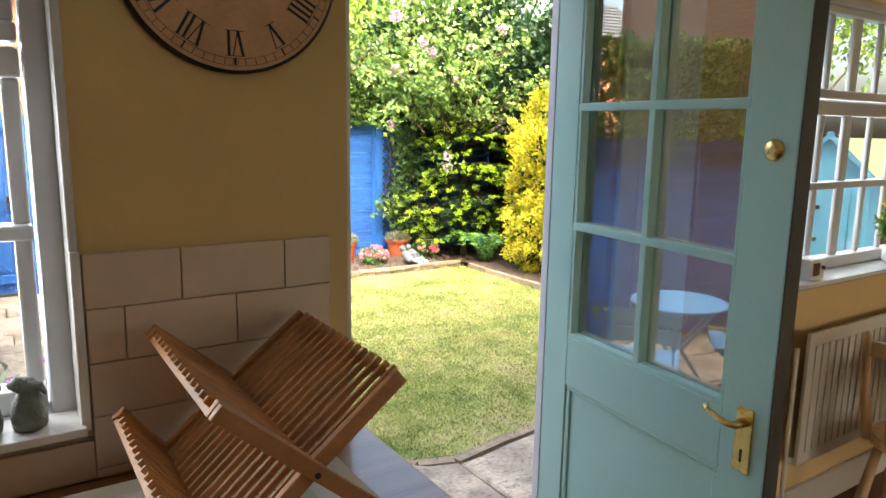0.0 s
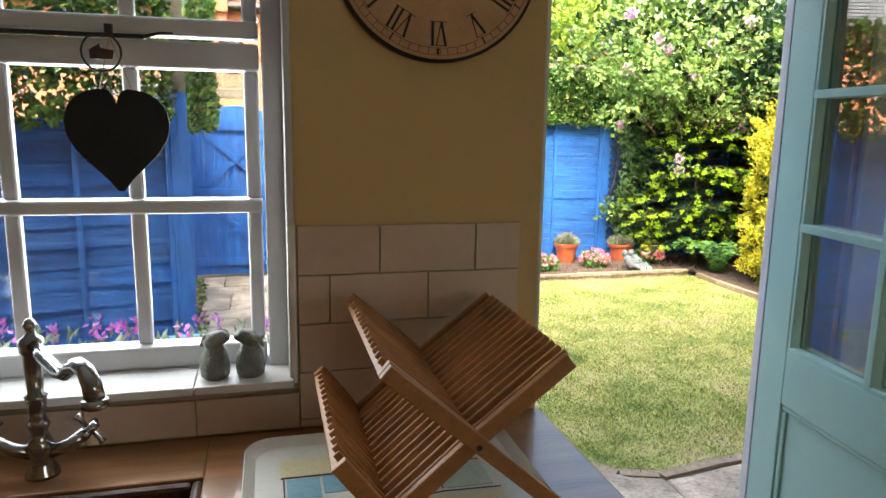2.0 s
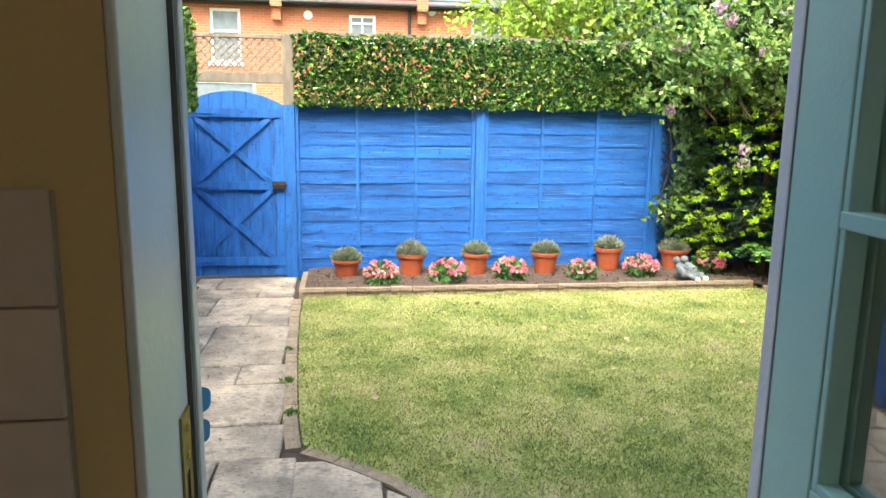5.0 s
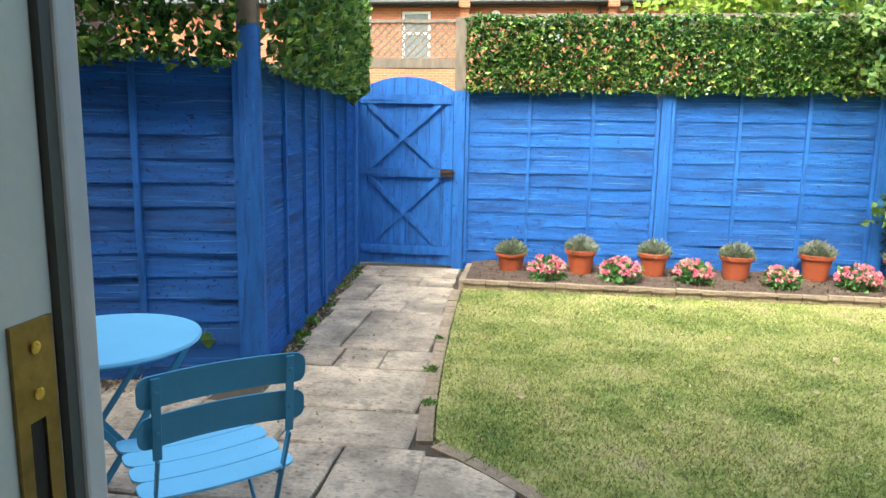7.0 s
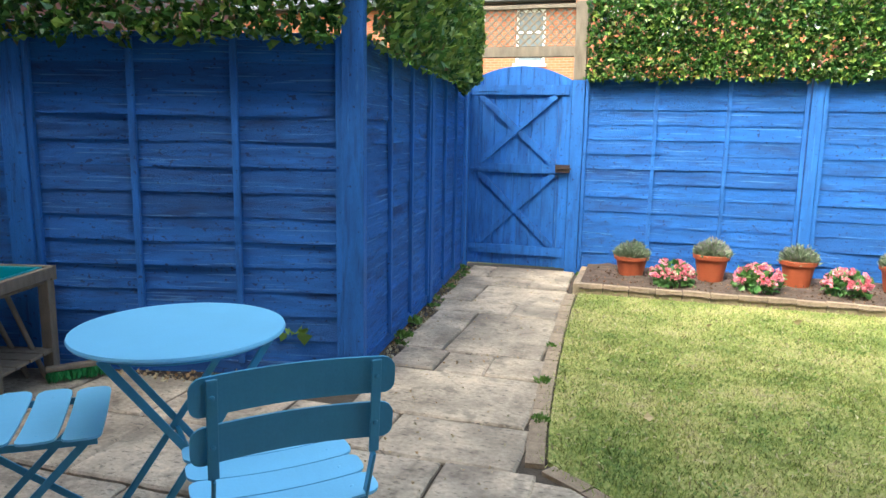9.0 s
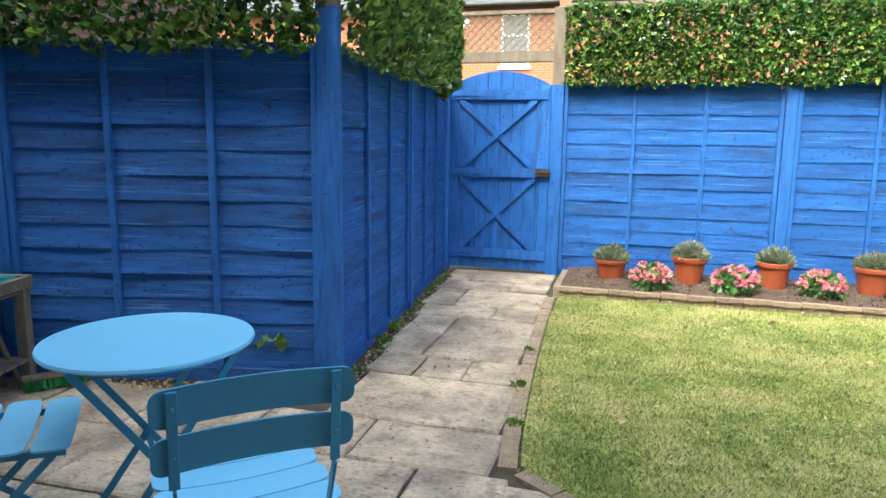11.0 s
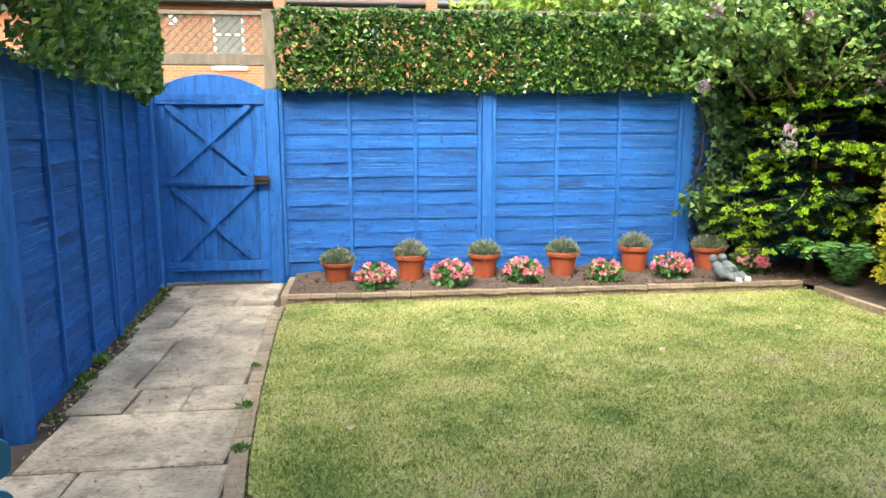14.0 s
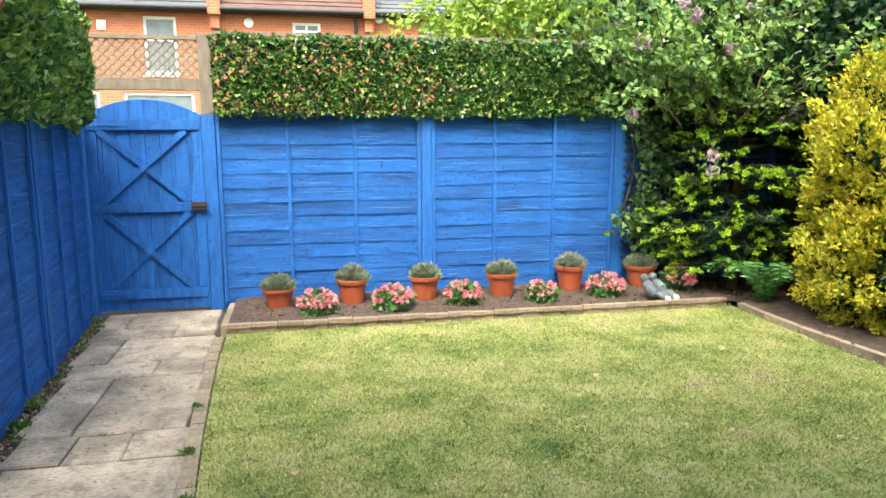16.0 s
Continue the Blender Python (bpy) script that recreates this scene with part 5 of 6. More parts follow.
leaves("young_leaf", p, d, 0.05, L_IVYY, h, width=0.36)

# dial on the corner post
dial = thing("garden_dial", "round white garden thermometer dial with rusty rim on the post", "thermometer", at=pose(-0.13, 4.62, 2.155, 90, 0, 8))
Build().lathe([(0.11, 0), (0.113, 0.02), (0.107, 0.032), (0.1, 0.024)], 40).obj("rim", material("rust_rim", (0.20, 0.075, 0.05), 0.6, vary=0.3), dial)
Build().lathe([(0.102, 0.01), (0.102, 0.024), (0.001, 0.024)], 40).obj("face", M_WHITE, dial)
b = Build()
for i in range(24):
    a = i * 0.2618
    b.bar((0.078 * math.sin(a), 0.078 * math.cos(a), 0.0246), (0.088 * math.sin(a), 0.088 * math.cos(a), 0.0246), 0.004, 0.001)
b.bar((0, -0.01, 0.027), (-0.02, 0.065, 0.027), 0.006, 0.002)
b.obj("markings", M_BLACK, dial)
Build().bar((-0.36, 0.0, -0.02), (-0.05, 0.0, -0.01), 0.016, 0.016).obj("bracket", M_IRON, dial)


# ---- potted lavender and begonias ----
def lavender_pot(x, y, z, s, tall, purple):
    p = thing("potted_lavender", "clipped lavender in a round terracotta-coloured pot", "potted plant", "potted lavenders", pose(x, y, z))
    Build().lathe([(0.098 * s, 0), (0.103 * s, 0.01), (0.132 * s, 0.165 * tall), (0.136 * s, 0.168 * tall), (0.138 * s, 0.175 * tall), (0.152 * s, 0.176 * tall), (0.156 * s, 0.205 * tall), (0.150 * s, 0.210 * tall), (0.140 * s, 0.205 * tall), (0.135 * s, 0.185 * tall), (0.001, 0.18 * tall)], 32).obj("pot", M_TERRA, p, smooth=False, bevel=0.0)
    base = 0.185 * tall
    n = 1100
    a, r = rng.uniform(0, 6.2832, n), 0.13 * s * np.sqrt(rng.uniform(0, 1, n))
    q = np.column_stack([r * np.cos(a), r * np.sin(a), base + rng.uniform(0, 1, n) * (0.02 + 0.1 * (1 - (r / (0.14 * s)) ** 2))])
    aim = np.column_stack([q[:, 0] * 7, q[:, 1] * 7, np.full(n, 0.9)])
    leaves("foliage", q, aim, 0.055, L_LAV, p, width=0.07, spread=0.35)
    leaves("bud", q[:purple // 2] + (0, 0, 0.03), aim[:purple // 2], 0.045, L_LAVF, p, width=0.12, spread=0.3)


for x, y, z, s, tall, pur in ((0.86, 7.80, 0.055, 1.0, 0.9, 60), (1.53, 7.80, 0.06, 1.0, 1.15, 420), (2.22, 7.83, 0.06, 0.97, 1.1, 160), (2.98, 7.83, 0.06, 1.02, 1.1, 160), (3.72, 7.90, 0.07, 1.0, 1.2, 420), (4.50, 7.93, 0.07, 1.08, 1.05, 120)):
    lavender_pot(x, y, z, s, tall, pur)


def begonia(x, y, z, s):
    p = thing("pink_begonia", "low begonia covered with pink blooms in the bed", "flowering plant", "pink begonias", pose(x, y, z))
    q, d = blob(230, (0, 0, 0.085 * s), (0.17 * s, 0.14 * s, 0.11 * s), 0.45)
    leaves("foliage", q, d, 0.055, L_FERN, p, width=0.45)
    pts, aims = [], []
    for i in range(52):
        d = rng.normal(0, 1, 3)
        d[2] = abs(d[2]) * 0.8
        d[1] -= 0.3
        d /= np.linalg.norm(d)
        c = np.array([0, 0, 0.09 * s]) + d * np.array([0.165, 0.145, 0.125]) * s
        pts.append(c + rng.normal(0, 0.004, (7, 3)))
        aims.append(np.repeat(d[None] * 0.5, 7, 0))
    leaves("bloom", np.concatenate(pts), np.concatenate(aims), 0.028 * s, L_PINK, p, width=0.6, spread=0.7)
    leaves("pale_bloom", np.concatenate(pts[:16]) + (0, -0.006, 0.006), np.concatenate(aims[:16]), 0.02, L_CREAM, p, width=0.5, spread=0.6)


for x, y, s in ((1.20, 7.50, 1.0), (1.88, 7.52, 1.05), (2.54, 7.58, 1.0), (3.29, 7.54, 0.9), (3.97, 7.60, 1.05), (4.78, 7.68, 1.1)):
    begonia(x, y, 0.055, s)

# ornament: two slumped grey figures as plain shapes
st = thing("garden_statue", "lead-grey cast ornament of two plain rounded seated shapes", "statue", at=pose(4.40, 7.36, 0.06, 0, 0, 20))
for sx in (-0.055, 0.06):
    Build().tube([(sx, -0.02, 0.045), (sx, 0.02, 0.075), (sx, 0.07, 0.115), (sx, 0.11, 0.145)], [0.05, 0.06, 0.056, 0.036], 16).obj("body", M_STATUE, st, smooth=True)
    Build().lathe([(0.001, -0.045), (0.028, -0.034), (0.043, 0), (0.028, 0.034), (0.001, 0.045)], 16, (sx, 0.13, 0.185)).obj("head", M_STATUE, st, smooth=True)
    for lx2 in (-0.018, 0.02):
        Build().tube([(sx + lx2, -0.02, 0.05), (sx + lx2 * 1.3 + 0.01, -0.07, 0.065), (sx + lx2 + 0.02, -0.13, 0.03)], [0.032, 0.026, 0.02], 12).obj("limb", M_STATUE, st, smooth=True)
    tagged(Build().tube([(sx + 0.018, -0.12, 0.034), (sx + 0.022, -0.16, 0.032), (sx + 0.022, -0.175, 0.035)], [0.026, 0.028, 0.012], 12).obj("foot", M_TRAY, st, smooth=True), "pale worn foot")
    Build().tube([(sx * 1.4, 0.09, 0.13), (sx * 1.25, 0.0, 0.12), (sx * 0.5, -0.02, 0.12)], [0.022, 0.02, 0.016], 10).obj("arm", M_STATUE, st, smooth=True)


# ---- shrubs in the corner ----
def sprays(n, a, spread, length):
    """Arching stems from points round a, as lists of places."""
    out = []
    for i in range(n):
        p = Vector(a) + Vector((random.uniform(-spread, spread), random.uniform(-spread, spread), 0))
        d = Vector((random.uniform(-1, 1), random.uniform(-1, 0.3), random.uniform(0.5, 1.2))).normalized()
        pts = []
        for k in range(6):
            pts.append(p.copy())
            p = p + d * length / 5
            d = (d + Vector((0, 0, -0.18))).normalized()
        out.append(pts)
    return out


gold = thing("golden_shrub", "large golden-variegated evergreen shrub beside the lawn", "shrub")
Build().tube([(5.75, 6.2, 0), (5.72, 6.2, 0.7), (5.8, 6.15, 1.5)], [0.04, 0.03, 0.012], 8).tube([(5.73, 6.2, 0.4), (5.5, 6.0, 1.0), (5.4, 5.95, 1.4)], [0.025, 0.018, 0.008], 8).obj("stem", M_STEM, gold)
for cc, rr, n in (((5.80, 6.25, 1.3), (0.55, 0.55, 0.68), 280), ((5.68, 6.1, 0.55), (0.48, 0.55, 0.45), 240), ((5.9, 5.7, 0.9), (0.44, 0.46, 0.72), 150), ((5.95, 6.45, 1.8), (0.38, 0.38, 0.42), 80)):
    tufts, ways = blob(n, cc, rr, 0.8, 0.5)
    for share, mat, name in ((46, L_YEL, "leaf"), (12, L_VARI, "green_leaf")):
        k = np.repeat(np.arange(n), share)
        along = rng.uniform(0, 0.11, len(k))[:, None]
        d = ways[k] * 0.75 + (0, 0, 0.5)
        p = tufts[k] + d * along + rng.normal(0, 0.035, (len(k), 3)) * (1.2 - 4 * along)
        leaves(name, p, d, 0.048, mat, gold, width=0.3, spread=0.55)
    # Inner leaves coloured dark to put shade into the shrub's gaps.
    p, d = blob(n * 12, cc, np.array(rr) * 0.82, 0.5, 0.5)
    leaves("gap_shade_leaf", p, d, 0.055, L_DARK, gold, width=0.4)

con = thing("conifer_shrub", "dark conifer with bright lime new tips in the corner", "shrub")
Build().tube([(5.35, 7.6, 0), (5.33, 7.62, 0.9), (5.35, 7.6, 1.8)], [0.05, 0.035, 0.01], 8).obj("stem", M_STEM, con)
for i in range(70):
    a = 2.6 + 3.7 * ((i % 9) / 9 + random.uniform(0, 0.1))
    z = 0.42 + 0.19 * (i // 9) + random.uniform(-0.09, 0.09)
    r = (0.45 + 0.45 * math.sin(1.6 * z) - 0.1 * z) * random.uniform(0.55, 1.15)
    out = Vector((math.cos(a), 0.8 * math.sin(a), 0))
    across = Vector((-out.y, out.x, 0)).normalized()
    root = Vector((5.42, 7.70, z + random.uniform(-0.06, 0.14)))
    Build().tube([root, root + out * r * 0.6 + Vector((0, 0, 0.03)), root + out * r + Vector((0, 0, -0.05))], [0.012, 0.007, 0.003], 5).obj("limb", M_STEM, con)
    dark, dark_way, lime, lime_way = [], [], [], []
    for k in range(9):
        s = 0.32 + 0.68 * k / 8
        base = root + out * r * s + Vector((0, 0, 0.03 - 0.09 * s * s))
        for sd in (-1, 1):
            way = (out * 0.75 + across * sd * (0.9 if k < 8 else 0.15) + Vector((0, 0, random.uniform(-0.12, 0.08)))).normalized()
            ln = 0.27 * (1.15 - 0.75 * s) * random.uniform(0.7, 1.2)
            for q in range(22):
                dark.append(base + way * ln * q / 16)
                dark_way.append(way + across * (0.6 if q % 2 else -0.6))
            tip = base + way * ln
            if s > 0.5 and random.random() < 0.52:
                for q in range(24):
                    lime.append(tip + way * random.uniform(-0.015, 0.055) + Vector((0, 0, 0.006)))
                    lime_way.append(way * 0.8 + Vector((0, 0, 0.12)))
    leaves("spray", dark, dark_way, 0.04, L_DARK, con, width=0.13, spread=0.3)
    leaves("lime_tip", lime, lime_way, 0.042, L_CONIF, con, width=0.2, spread=0.5)

fern = thing("fern", "green shuttlecock fern under the shrubs", "fern", at=pose(5.36, 7.12, 0.08))
for i in range(15):
    a = i * 0.42 + random.uniform(-0.1, 0.1)
    ln = random.uniform(0.42, 0.6)
    p, w = [], []
    for k in range(26):
        s = k / 25
        x = ln * s
        z = 0.68 * ln * math.sin(s * 2.3)
        for sd in (-1, 1):
            p.append((x * math.cos(a), x * math.sin(a), z))
            w.append((-sd * math.sin(a) + 0.4 * math.cos(a), sd * math.cos(a) + 0.4 * math.sin(a), -0.1))
    leaves("frond", p, w, 0.085 - 0.0, L_FERN, fern, width=0.16, spread=0.06, fold=0.05)

climb = thing("climbing_vine", "leafy climbing vine on the dark trellis", "climber")
for i in range(9):
    x = 4.42 + 0.09 * i
    pts = [(x + 0.05 * math.sin(k * 1.7 + i), 8.07, 0.05 + k * 0.28) for k in range(7)]
    Build().tube(pts, 0.006, 6).obj("stem", M_STEM, climb)
n = 620
lx_ = 4.42 + 0.28 * rng.uniform(0, 1, n) + 0.25 * rng.uniform(0, 1, n) ** 3
lz_ = rng.uniform(0.25, 1.8, n)
leaves("leaf", np.column_stack([lx_ + 0.06 * np.sin(lz_ * 6), 8.05 - rng.uniform(0, 0.12, n), lz_]), (0.1, -0.7, -0.5), 0.088, leaf_material("vine_leaf", (0.05, 0.12, 0.03), (0.17, 0.28, 0.09), 0.4), climb, width=0.42, spread=0.45)
n = 40
leaves("lower_leaf", np.column_stack([4.18 + rng.uniform(0, 0.3, n), 7.98 - rng.uniform(0, 0.1, n), 0.62 + rng.uniform(0, 0.25, n)]), (-0.2, -0.6, -0.3), 0.09, L_ROSE, climb, width=0.45, spread=0.4)

rose = thing("rambling_rose", "rambling rose with mauve blooms arching over the fence", "rose bush")
for pts in sprays(40, (5.05, 7.85, 1.7), 0.5, 1.7):
    Build().tube(pts, [0.009, 0.008, 0.007, 0.006, 0.004, 0.003], 6).obj("stem", M_STEM, rose)
    q, w = [], []
    for k in range(1, 6):
        for _ in range(6):
            c, d = np.array(pts[k]) + rng.normal(0, 0.06, 3), rng.normal(0, 0.7, 3) + (0, -0.4, -0.1)
            d /= np.linalg.norm(d)
            o = np.cross(d, (0.2, -0.6, 0.8))
            for f, g in ((0.0, 0.9), (0.0, -0.9), (0.05, 0.9), (0.05, -0.9), (0.09, 0.0)):
                q.append(c + d * f)
                w.append(d * (1 if g == 0 else 0.5) + o * g)
    leaves("spray_leaf", q, w, 0.066, L_ROSE, rose, width=0.38, spread=0.12, fold=0.1)
# L_DARK masses are added backing; their colour carries the depth shade between leaves.
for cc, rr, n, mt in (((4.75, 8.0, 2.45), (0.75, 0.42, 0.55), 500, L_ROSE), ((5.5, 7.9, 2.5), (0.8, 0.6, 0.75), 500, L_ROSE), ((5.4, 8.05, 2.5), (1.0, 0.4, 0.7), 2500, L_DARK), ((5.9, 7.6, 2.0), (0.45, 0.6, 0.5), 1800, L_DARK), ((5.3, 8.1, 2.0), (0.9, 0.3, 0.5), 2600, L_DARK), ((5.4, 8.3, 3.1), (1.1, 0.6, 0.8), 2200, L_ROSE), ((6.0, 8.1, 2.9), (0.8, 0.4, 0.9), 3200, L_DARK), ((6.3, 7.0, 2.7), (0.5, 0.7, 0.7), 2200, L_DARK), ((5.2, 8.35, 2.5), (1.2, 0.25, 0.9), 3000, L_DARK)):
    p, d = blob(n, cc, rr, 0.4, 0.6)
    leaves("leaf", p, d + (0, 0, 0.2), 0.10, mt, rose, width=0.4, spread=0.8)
for x, y, z, s in ((4.13, 7.35, 2.42, 1.1), (5.0, 7.3, 2.39, 1.0), (4.51, 7.35, 2.78, 1.0), (5.71, 7.28, 1.8, 1.1), (5.58, 7.3, 1.72, 0.8), (4.85, 7.3, 1.41, 0.8), (4.86, 7.3, 1.27, 0.9), (4.06, 7.35, 1.79, 0.8), (4.13, 7.35, 3.05, 1.1), (4.6, 7.3, 2.66, 1.0), (5.2, 7.3, 2.75, 0.9), (5.6, 7.2, 3.0, 1.0)):
    d = rng.normal(0, 1, (60, 3))
    d /= np.linalg.norm(d, axis=1)[:, None]
    leaves("bloom", np.array((x, y, z)) + d * 0.03 * s, d, 0.05 * s, L_MAUVE, rose, width=0.55, spread=0.35)
    leaves("bloom_leaf", np.array((x, y, z)) + rng.normal(0, 0.07, (30, 3)), (0, -0.2, 0.1), 0.055, L_ROSE, rose, width=0.4)
n = 110
leaves("cream_bloom", np.column_stack([rng.uniform(4.3, 6.0, n), rng.uniform(7.2, 7.6, n), rng.uniform(2.1, 3.3, n)]), (0, -0.5, 0.3), 0.045, L_CREAM, rose, width=0.6)


def tree(name, x, y, h, r, mat, n, label):
    t = thing(name, label, "tree", at=pose(x, y, -0.1))
    Build().tube([(0, 0, 0), (0.05, 0, h * 0.35), (0.0, 0.05, h * 0.75)], [0.14, 0.1, 0.04], 10).obj("trunk", M_STEM, t)
    for i in range(7):
        a = i * 0.9
        Build().tube([(0.03, 0, h * (0.3 + 0.05 * i)), (0.5 * r * math.cos(a), 0.5 * r * math.sin(a), h * (0.5 + 0.05 * i)), (0.85 * r * math.cos(a), 0.85 * r * math.sin(a), h * (0.6 + 0.05 * i))], [0.03, 0.018, 0.008], 7).obj("limb", M_STEM, t)
    for i in range(11):
        a, k = i * 2.4, random.uniform(0.15, 0.8)
        c = (k * r * math.cos(a), k * r * math.sin(a), h * random.uniform(0.5, 0.92))
        p, d = blob(n // 11, c, (r * 0.48, r * 0.48, r * 0.42), 0.35, 0.7)
        leaves("leaf", p, d + (0, 0, -0.2), 0.10, mat, t, width=0.33, spread=0.6)
    return t


tree("lime_tree", 4.3, 10.6, 4.4, 1.7, L_TREE, 10000, "bright lime-leaved garden tree beyond the fence")
tree("broadleaf_tree", 7.6, 9.6, 5.2, 2.0, L_ROSE, 5200, "leafy green tree beyond the corner")
tree("broadleaf_tree", 8.8, 5.2, 5.0, 2.0, L_ROSE, 4200, "dark leafy tree beyond the side fence")

# pale blue shed at the side of the garden
sh = thing("garden_shed", "narrow pale blue timber shed with black strap hinges", "shed", at=pose(5.62, 2.95, 0, 0, 0, -62))
Build().box(-0.36, -0.3, 0, 0.36, 0.3, 1.38).prism([(-0.36, 1.38), (0.36, 1.38), (0, 1.74)], -0.3, 0.3).obj("body", M_SHED, sh)
Build().bar((-0.42, 0, 1.345), (0.02, 0, 1.785), 0.66, 0.03).bar((0.42, 0, 1.345), (-0.02, 0, 1.785), 0.66, 0.03).obj("roof", M_SHED, sh)
for i in range(5):
    Build().box(-0.3 + i * 0.12, -0.322, 0.06, -0.185 + i * 0.12, -0.301, 1.36).obj("plank", M_SHED, sh, bevel=0.003)
for z in (1.2, 0.95):
    Build().box(-0.3, -0.328, z, -0.02, -0.3225, z + 0.03).obj("strap_hinge", M_IRON, sh)

# ---- patio furniture ----
bt = thing("bistro_table", "round light blue folding metal bistro table", "table", at=pose(-0.325, 3.13, 0, 0, 0, 47))
Build().lathe([(0.285, 0.699), (0.295, 0.699), (0.298, 0.705), (0.295, 0.712), (0.001, 0.713)], 72).obj("top", M_BISTRO, bt)
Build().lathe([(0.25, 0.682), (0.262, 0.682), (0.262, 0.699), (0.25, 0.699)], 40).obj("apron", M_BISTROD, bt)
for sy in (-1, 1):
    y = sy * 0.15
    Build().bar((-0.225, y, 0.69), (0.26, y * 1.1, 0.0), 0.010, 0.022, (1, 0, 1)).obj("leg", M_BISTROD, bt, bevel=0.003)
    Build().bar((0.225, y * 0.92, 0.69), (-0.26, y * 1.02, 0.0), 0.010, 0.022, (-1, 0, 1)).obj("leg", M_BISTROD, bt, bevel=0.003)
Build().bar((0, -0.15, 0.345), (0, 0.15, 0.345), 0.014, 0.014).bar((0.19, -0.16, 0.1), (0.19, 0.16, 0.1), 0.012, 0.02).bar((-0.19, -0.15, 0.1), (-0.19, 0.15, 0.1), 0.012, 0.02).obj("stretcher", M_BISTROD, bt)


def rounded_slat(length, width, thick, curve=0.0, name="slat", n=10):
    """A flat bar with rounded ends, bowed across its length by curve. Local x along it, y across."""
    r, out = width / 2, []
    rc = r * 0.62
    for cx, cy, a0 in ((length / 2 - rc, r - rc, 0), (-length / 2 + rc, r - rc, 90), (-length / 2 + rc, -r + rc, 180), (length / 2 - rc, -r + rc, 270)):
        out += [(cx + rc * math.cos(radians(a0 + k * 22.5)), cy + rc * math.sin(radians(a0 + k * 22.5))) for k in range(5)]
    out2 = []
    for (ax, ay), (bx, by) in zip(out, out[1:] + out[:1]):
        k = max(1, int(abs(bx - ax) / 0.04))
        out2 += [(ax + (bx - ax) * i / k, ay + (by - ay) * i / k) for i in range(k)]
    m = len(out2)
    z = lambda x: curve * ((2 * x / length) ** 2)
    b = Build()
    b.add([(x, y, z(x) + thick / 2) for x, y in out2] + [(x, y, z(x) - thick / 2) for x, y in out2], [(i, (i + 1) % m, (i + 1) % m + m, i + m) for i in range(m)])
    for s in (1, -1):
        top_e = sorted([(x, y) for x, y in out2 if y > 1e-6])
        low_e = sorted([(x, y) for x, y in out2 if y < -1e-6])
        k = min(len(top_e), len(low_e))
        v = [(x, y, z(x) + s * thick / 2) for x, y in top_e[:k]] + [(x, y, z(x) + s * thick / 2) for x, y in low_e[:k]]
        b.add(v, [(i, i + 1, i + 1 + k, i + k) for i in range(k - 1)])
    return b


def bistro_chair(at):
    c = thing("bistro_chair", "folding blue metal bistro chair, back and frame coloured darker as shaded", "chair", "bistro chairs", at)
    for i in range(4):
        y = -0.16 + i * 0.108
        o = rounded_slat(0.40, 0.096, 0.007, 0.012).obj("seat_slat", M_BISTRO, c)
        o.matrix_local = pose(0, y, 0.468 - 0.004 * i)
        for sx in (-0.145, 0.145):
            Build().lathe([(0.006, 0), (0.005, 0.003), (0.001, 0.004)], 8, (sx, y, 0.475 - 0.004 * i)).obj("rivet", M_BISTRO, c)
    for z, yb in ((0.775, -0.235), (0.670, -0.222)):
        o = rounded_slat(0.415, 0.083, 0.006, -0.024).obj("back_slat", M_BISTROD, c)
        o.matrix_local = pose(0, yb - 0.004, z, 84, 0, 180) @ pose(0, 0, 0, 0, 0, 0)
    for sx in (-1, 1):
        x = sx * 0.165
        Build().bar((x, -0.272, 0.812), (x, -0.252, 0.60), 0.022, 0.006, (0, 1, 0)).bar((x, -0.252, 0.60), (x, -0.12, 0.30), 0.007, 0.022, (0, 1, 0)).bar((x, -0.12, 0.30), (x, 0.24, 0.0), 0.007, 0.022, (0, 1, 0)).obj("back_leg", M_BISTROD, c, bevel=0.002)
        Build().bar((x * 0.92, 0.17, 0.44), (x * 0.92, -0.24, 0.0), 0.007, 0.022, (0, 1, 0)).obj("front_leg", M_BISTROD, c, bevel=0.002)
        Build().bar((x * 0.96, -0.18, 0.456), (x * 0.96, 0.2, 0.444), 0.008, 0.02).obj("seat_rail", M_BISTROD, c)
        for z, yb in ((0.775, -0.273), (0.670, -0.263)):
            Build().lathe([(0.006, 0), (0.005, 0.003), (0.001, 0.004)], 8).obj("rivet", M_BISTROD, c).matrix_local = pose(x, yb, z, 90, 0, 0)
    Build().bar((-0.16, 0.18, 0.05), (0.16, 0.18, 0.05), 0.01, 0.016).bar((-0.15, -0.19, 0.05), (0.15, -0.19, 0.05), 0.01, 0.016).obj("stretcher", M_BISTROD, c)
    return c


first = bistro_chair(pose(0.128, 2.87, 0, 0, 0, 41))
copy_thing(first, pose(-0.69, 2.91, 0, 0, 0, -52))

# potting bench with tray, broom and tools
pb = thing("potting_bench", "weathered timber potting bench with a lower shelf", "bench", at=pose(-2.27, 3.92, 0, 0, 0, 14) @ Matrix.Diagonal((1, 1, 0.84, 1)))
for x in (-0.45, 0.36):
    for y in (-0.22, 0.22):
        Build().box(x - 0.028, y - 0.028, 0, x + 0.028, y + 0.028, 0.66).obj("leg", M_WEATHERED, pb, bevel=0.004)
for y in (-0.235, 0.235):
    Build().box(-0.5, y - 0.02, 0.60, 0.40, y + 0.02, 0.69).obj("rail", M_WEATHERED, pb, bevel=0.004)
Build().box(0.375, -0.215, 0.62, 0.41, 0.215, 0.69).obj("end_rail", M_WEATHERED, pb, bevel=0.004)
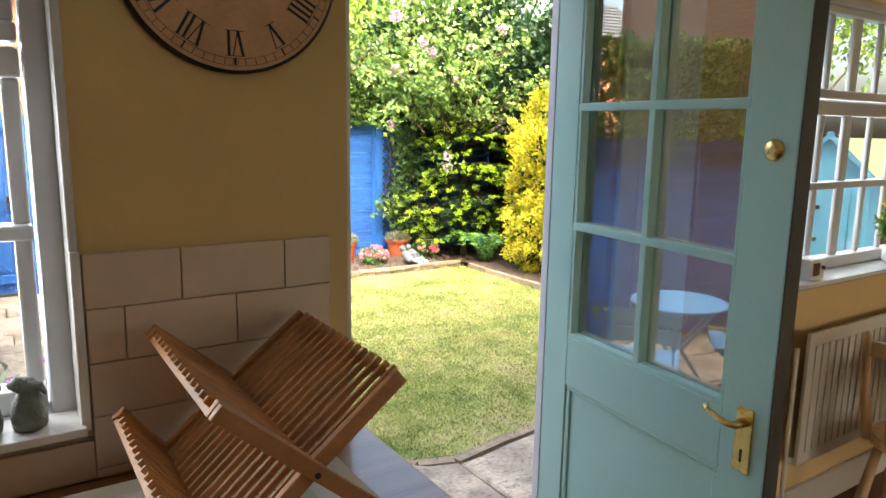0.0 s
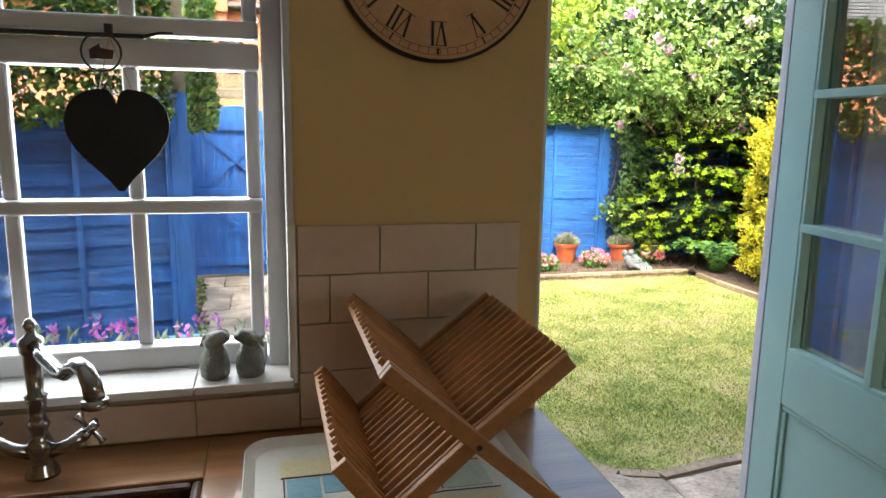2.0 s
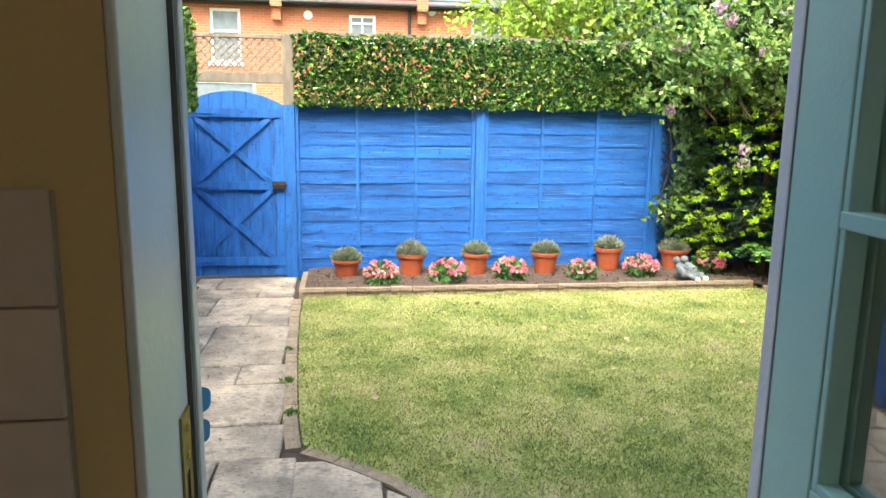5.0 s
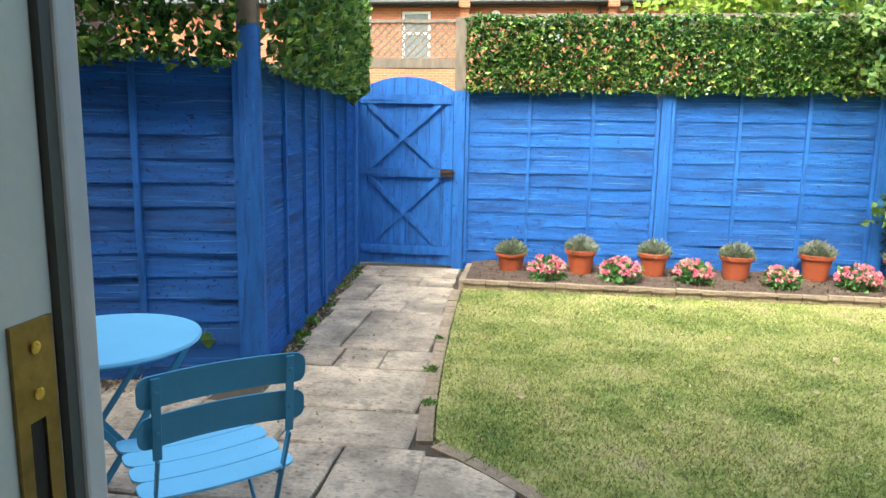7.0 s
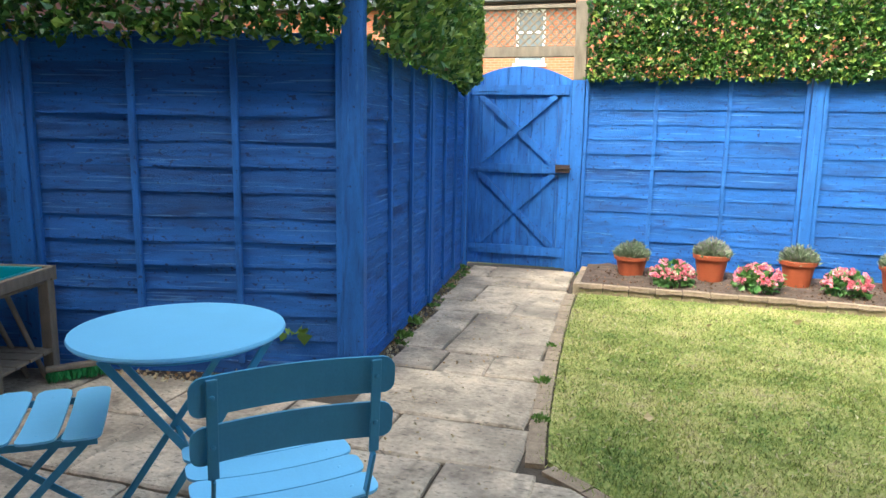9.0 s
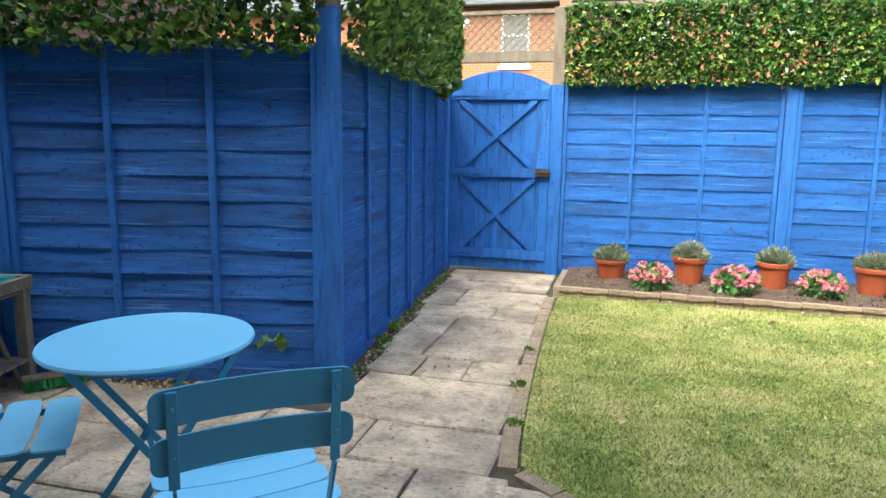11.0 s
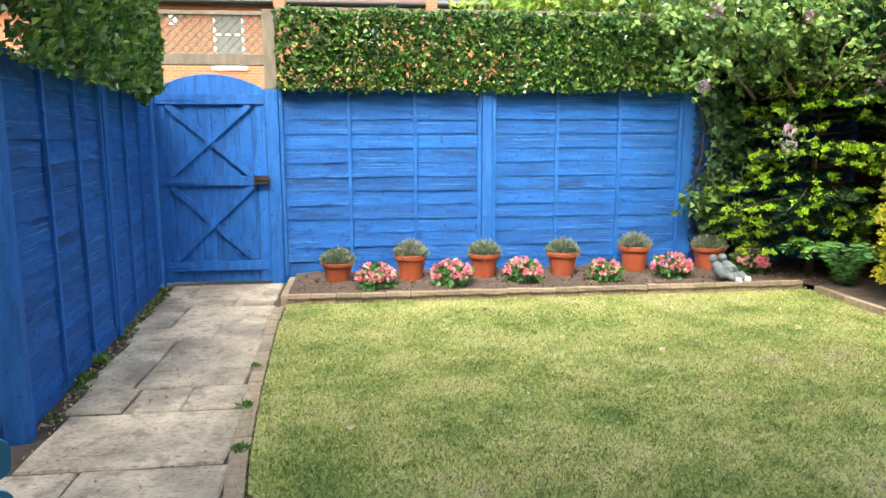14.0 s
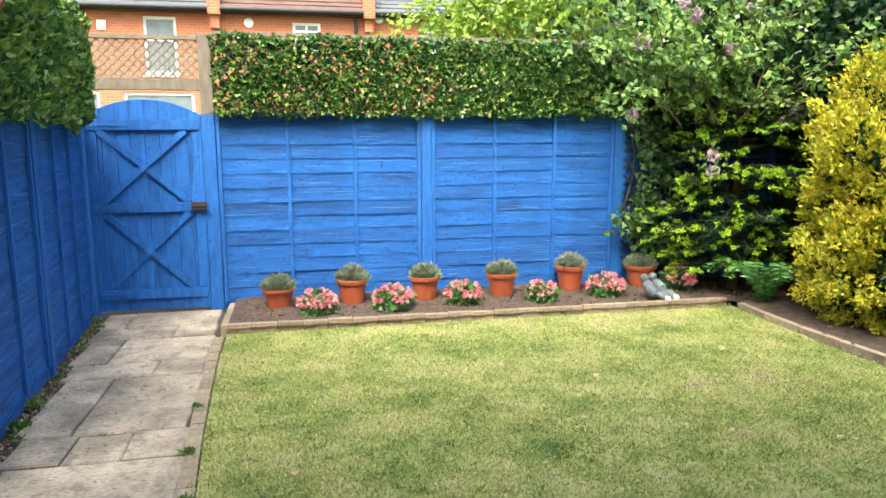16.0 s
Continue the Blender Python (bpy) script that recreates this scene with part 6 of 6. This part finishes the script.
for i in range(4):
    Build().box(-0.48, -0.2 + i * 0.105, 0.16, 0.39, -0.105 + i * 0.105, 0.18).obj("shelf_board", M_WEATHERED, pb, bevel=0.003)
Build().box(-0.4, -0.215, 0.585, 0.37, 0.215, 0.60).obj("tray_rest", M_WEATHERED, pb)
tt = thing("potting_tray", "turquoise plastic potting tray set in the bench", "tray", at=pose(-2.27, 3.92, 0.504, 0, 0, 14))
Build().box(-0.38, -0.2, 0, 0.36, 0.2, 0.012).box(-0.38, -0.2, 0.012, 0.36, -0.185, 0.075).box(-0.38, 0.185, 0.012, 0.36, 0.2, 0.075).box(-0.38, -0.185, 0.012, -0.365, 0.185, 0.075).box(0.345, -0.185, 0.012, 0.36, 0.185, 0.075).obj("shell", M_TURQ, tt, bevel=0.004)
br = thing("broom_head", "green bristled broom head lying on the paving", "broom", at=pose(-1.80, 4.22, 0, 0, 0, 50))
Build().box(-0.15, -0.025, 0.06, 0.15, 0.025, 0.085).obj("stock", M_WEATHERED, br, bevel=0.006)
n = 500
leaves("bristles", np.column_stack([rng.uniform(-0.14, 0.14, n), rng.uniform(-0.03, 0.03, n), np.full(n, 0.062)]), (0, 0, -1), 0.052, M_BROOM, br, width=0.06, spread=0.12)
for k, (x0, y0, x1, y1, h) in enumerate(((-1.95, 4.16, -2.55, 4.16, 1.15), (-2.05, 4.14, -2.7, 4.12, 1.1))):
    tl = thing("garden_tool", "long wooden tool handle leaning on the fence", "garden tool", "tool handles", pose(x0, y0, 0))
    Build().tube([(0, 0, 0.0), ((x1 - x0) * 0.5, (y1 - y0) * 0.5, h / 2), (x1 - x0, y1 - y0, h)], 0.013, 8).obj("shaft", M_WEATHERED, tl, smooth=True)

# ivy leaf by the near fence
tuft(-0.78, 4.60, 0.05, 7, L_WEED, 0.07, width=0.5, label="small green ivy sprig on the fence").location.z = 0.22

# ---- terraced houses beyond the garden ----
HY = 22.0
row = thing("terraced_houses", "row of red brick terraced houses with slate and tile roofs", "house")
holes = [(-2.98, -2.12, 3.38, 4.90), (0.98, 1.76, 4.1, 4.84), (4.64, 5.56, 4.15, 4.95), (-3.6, -1.75, 1.6, 2.88), (-4.9, -4.2, 1.6, 2.9)]
wallb = Build()
xs = sorted({-14.0, 16.0, *[h[0] for h in holes], *[h[1] for h in holes]})
for a, b in zip(xs, xs[1:]):
    z = 0.0
    for h in sorted([h for h in holes if h[0] < (a + b) / 2 < h[1]], key=lambda q: q[2]):
        if h[2] > z:
            wallb.box(a, HY, z, b, HY + 0.3, h[2])
            z = h[3]
    wallb.box(a, HY, z, b, HY + 0.3, 5.08)
wallb.obj("wall", M_BRICK, row)
for x0, x1, z0, z1 in holes:
    w = Build().box(x0, HY + 0.06, z0, x0 + 0.08, HY + 0.14, z1).box(x1 - 0.08, HY + 0.06, z0, x1, HY + 0.14, z1).box(x0 + 0.08, HY + 0.06, z0, x1 - 0.08, HY + 0.14, z0 + 0.08).box(x0 + 0.08, HY + 0.06, z1 - 0.08, x1 - 0.08, HY + 0.14, z1).box(x0 + 0.08, HY + 0.06, (z0 + z1) / 2 + 0.1, x1 - 0.08, HY + 0.14, (z0 + z1) / 2 + 0.16)
    if x0 > 0:
        w.box((x0 + x1) / 2 - 0.03, HY + 0.065, z0 + 0.08, (x0 + x1) / 2 + 0.03, HY + 0.135, z1 - 0.08)
    wo = w.obj("window", M_WHITE, row)
    Build().box(x0 + 0.08, HY + 0.1, z0 + 0.08, x1 - 0.08, HY + 0.11, z1 - 0.08).obj("glass", M_DARKGLASS, wo)
    Build().box(x0 - 0.06, HY - 0.06, z0 - 0.09, x1 + 0.06, HY - 0.001, z0).obj("sill", M_WHITE, wo)
    Build().box(x0 + 0.1, HY + 0.2, z0 + 0.08, x1 - 0.1, HY + 0.22, z0 + (z1 - z0) * 0.55).obj("blind", M_WHITE, wo)
for x0, x1, mt in ((-14, -1.25, M_ROOFSLATE), (-0.92, 2.95, M_ROOFTILE), (3.28, 16, M_ROOFSLATE)):
    rf = Build()
    for i in range(10):
        rf.bar(((x0 + x1) / 2, HY - 0.35 + i * 0.22, 5.12 + i * 0.15), ((x0 + x1) / 2, HY - 0.08 + i * 0.22, 5.26 + i * 0.15), x1 - x0, 0.05)
    rf.obj("roof", mt, row)
    Build().tube([(x0, HY - 0.4, 5.08), (x1, HY - 0.4, 5.08)], 0.06, 10).box(x0, HY - 0.3, 5.0, x1, HY - 0.02, 5.1).obj("gutter", M_IRON, row)
for x in (-1.25, 2.95):
    Build().box(x, HY - 0.35, 4.95, x + 0.33, HY + 2.2, 5.9).box(x + 0.04, HY - 0.2, 4.6, x + 0.29, HY - 0.001, 4.95).obj("party_wall", M_BRICK, row)
Build().tube([(2.75, HY - 0.08, 0), (2.75, HY - 0.08, 5.05)], 0.05, 10).obj("downpipe", M_IRON, row)
for x, z in ((-0.2, 4.78), (3.42, 5.0)):
    Build().lathe([(0.13, 0), (0.13, 0.06), (0.05, 0.09), (0.001, 0.09)], 16).obj("alarm_box", M_WHITE, row).matrix_local = pose(x, HY, z, 90, 0, 0)
Build().box(-4.12, HY - 0.05, 4.5, -3.9, HY - 0.001, 4.75).obj("vent", M_WHITE, row)
Build().lathe([(0.05, 0.02), (0.2, 0.06), (0.25, 0.12), (0.2, 0.075), (0.001, 0.03)], 20).obj("satellite_dish", M_ROOFSLATE, row).matrix_local = pose(-4.75, HY - 0.05, 4.7, 80, 0, 20)

# ---- wall tiles by the door, and under the sill ----
field = structure(Build().box(0.126, 1.402, WORKTOP, 0.618, 1.4095, 1.527).box(-2.6, 1.402, WORKTOP, 0.126, 1.4095, 1.17).obj("trim_tile_bed", M_GROUT), "cream wall tiles behind the worktop")


def tile(x0, z0, x1, z1):
    Build().box(x0 + 0.0012, 1.394, z0 + 0.0012, x1 - 0.0012, 1.4018, z1 - 0.0012).obj("tile", M_TILE, field, bevel=0.0015)


z = 1.53
rowk = 0
while z > WORKTOP + 0.01:
    z0 = max(z - 0.106, WORKTOP + 0.002)
    cuts = (0.30, 0.513) if rowk % 2 == 0 else (0.193, 0.407)
    for a, b in zip((0.126, *cuts), (*cuts, 0.618)):
        tile(a, z0, b, z)
    z = z0
    rowk += 1
x = 0.126
while x > -1.6:
    tile(x - 0.213, WORKTOP + 0.002, x, 1.168)
    x -= 0.213
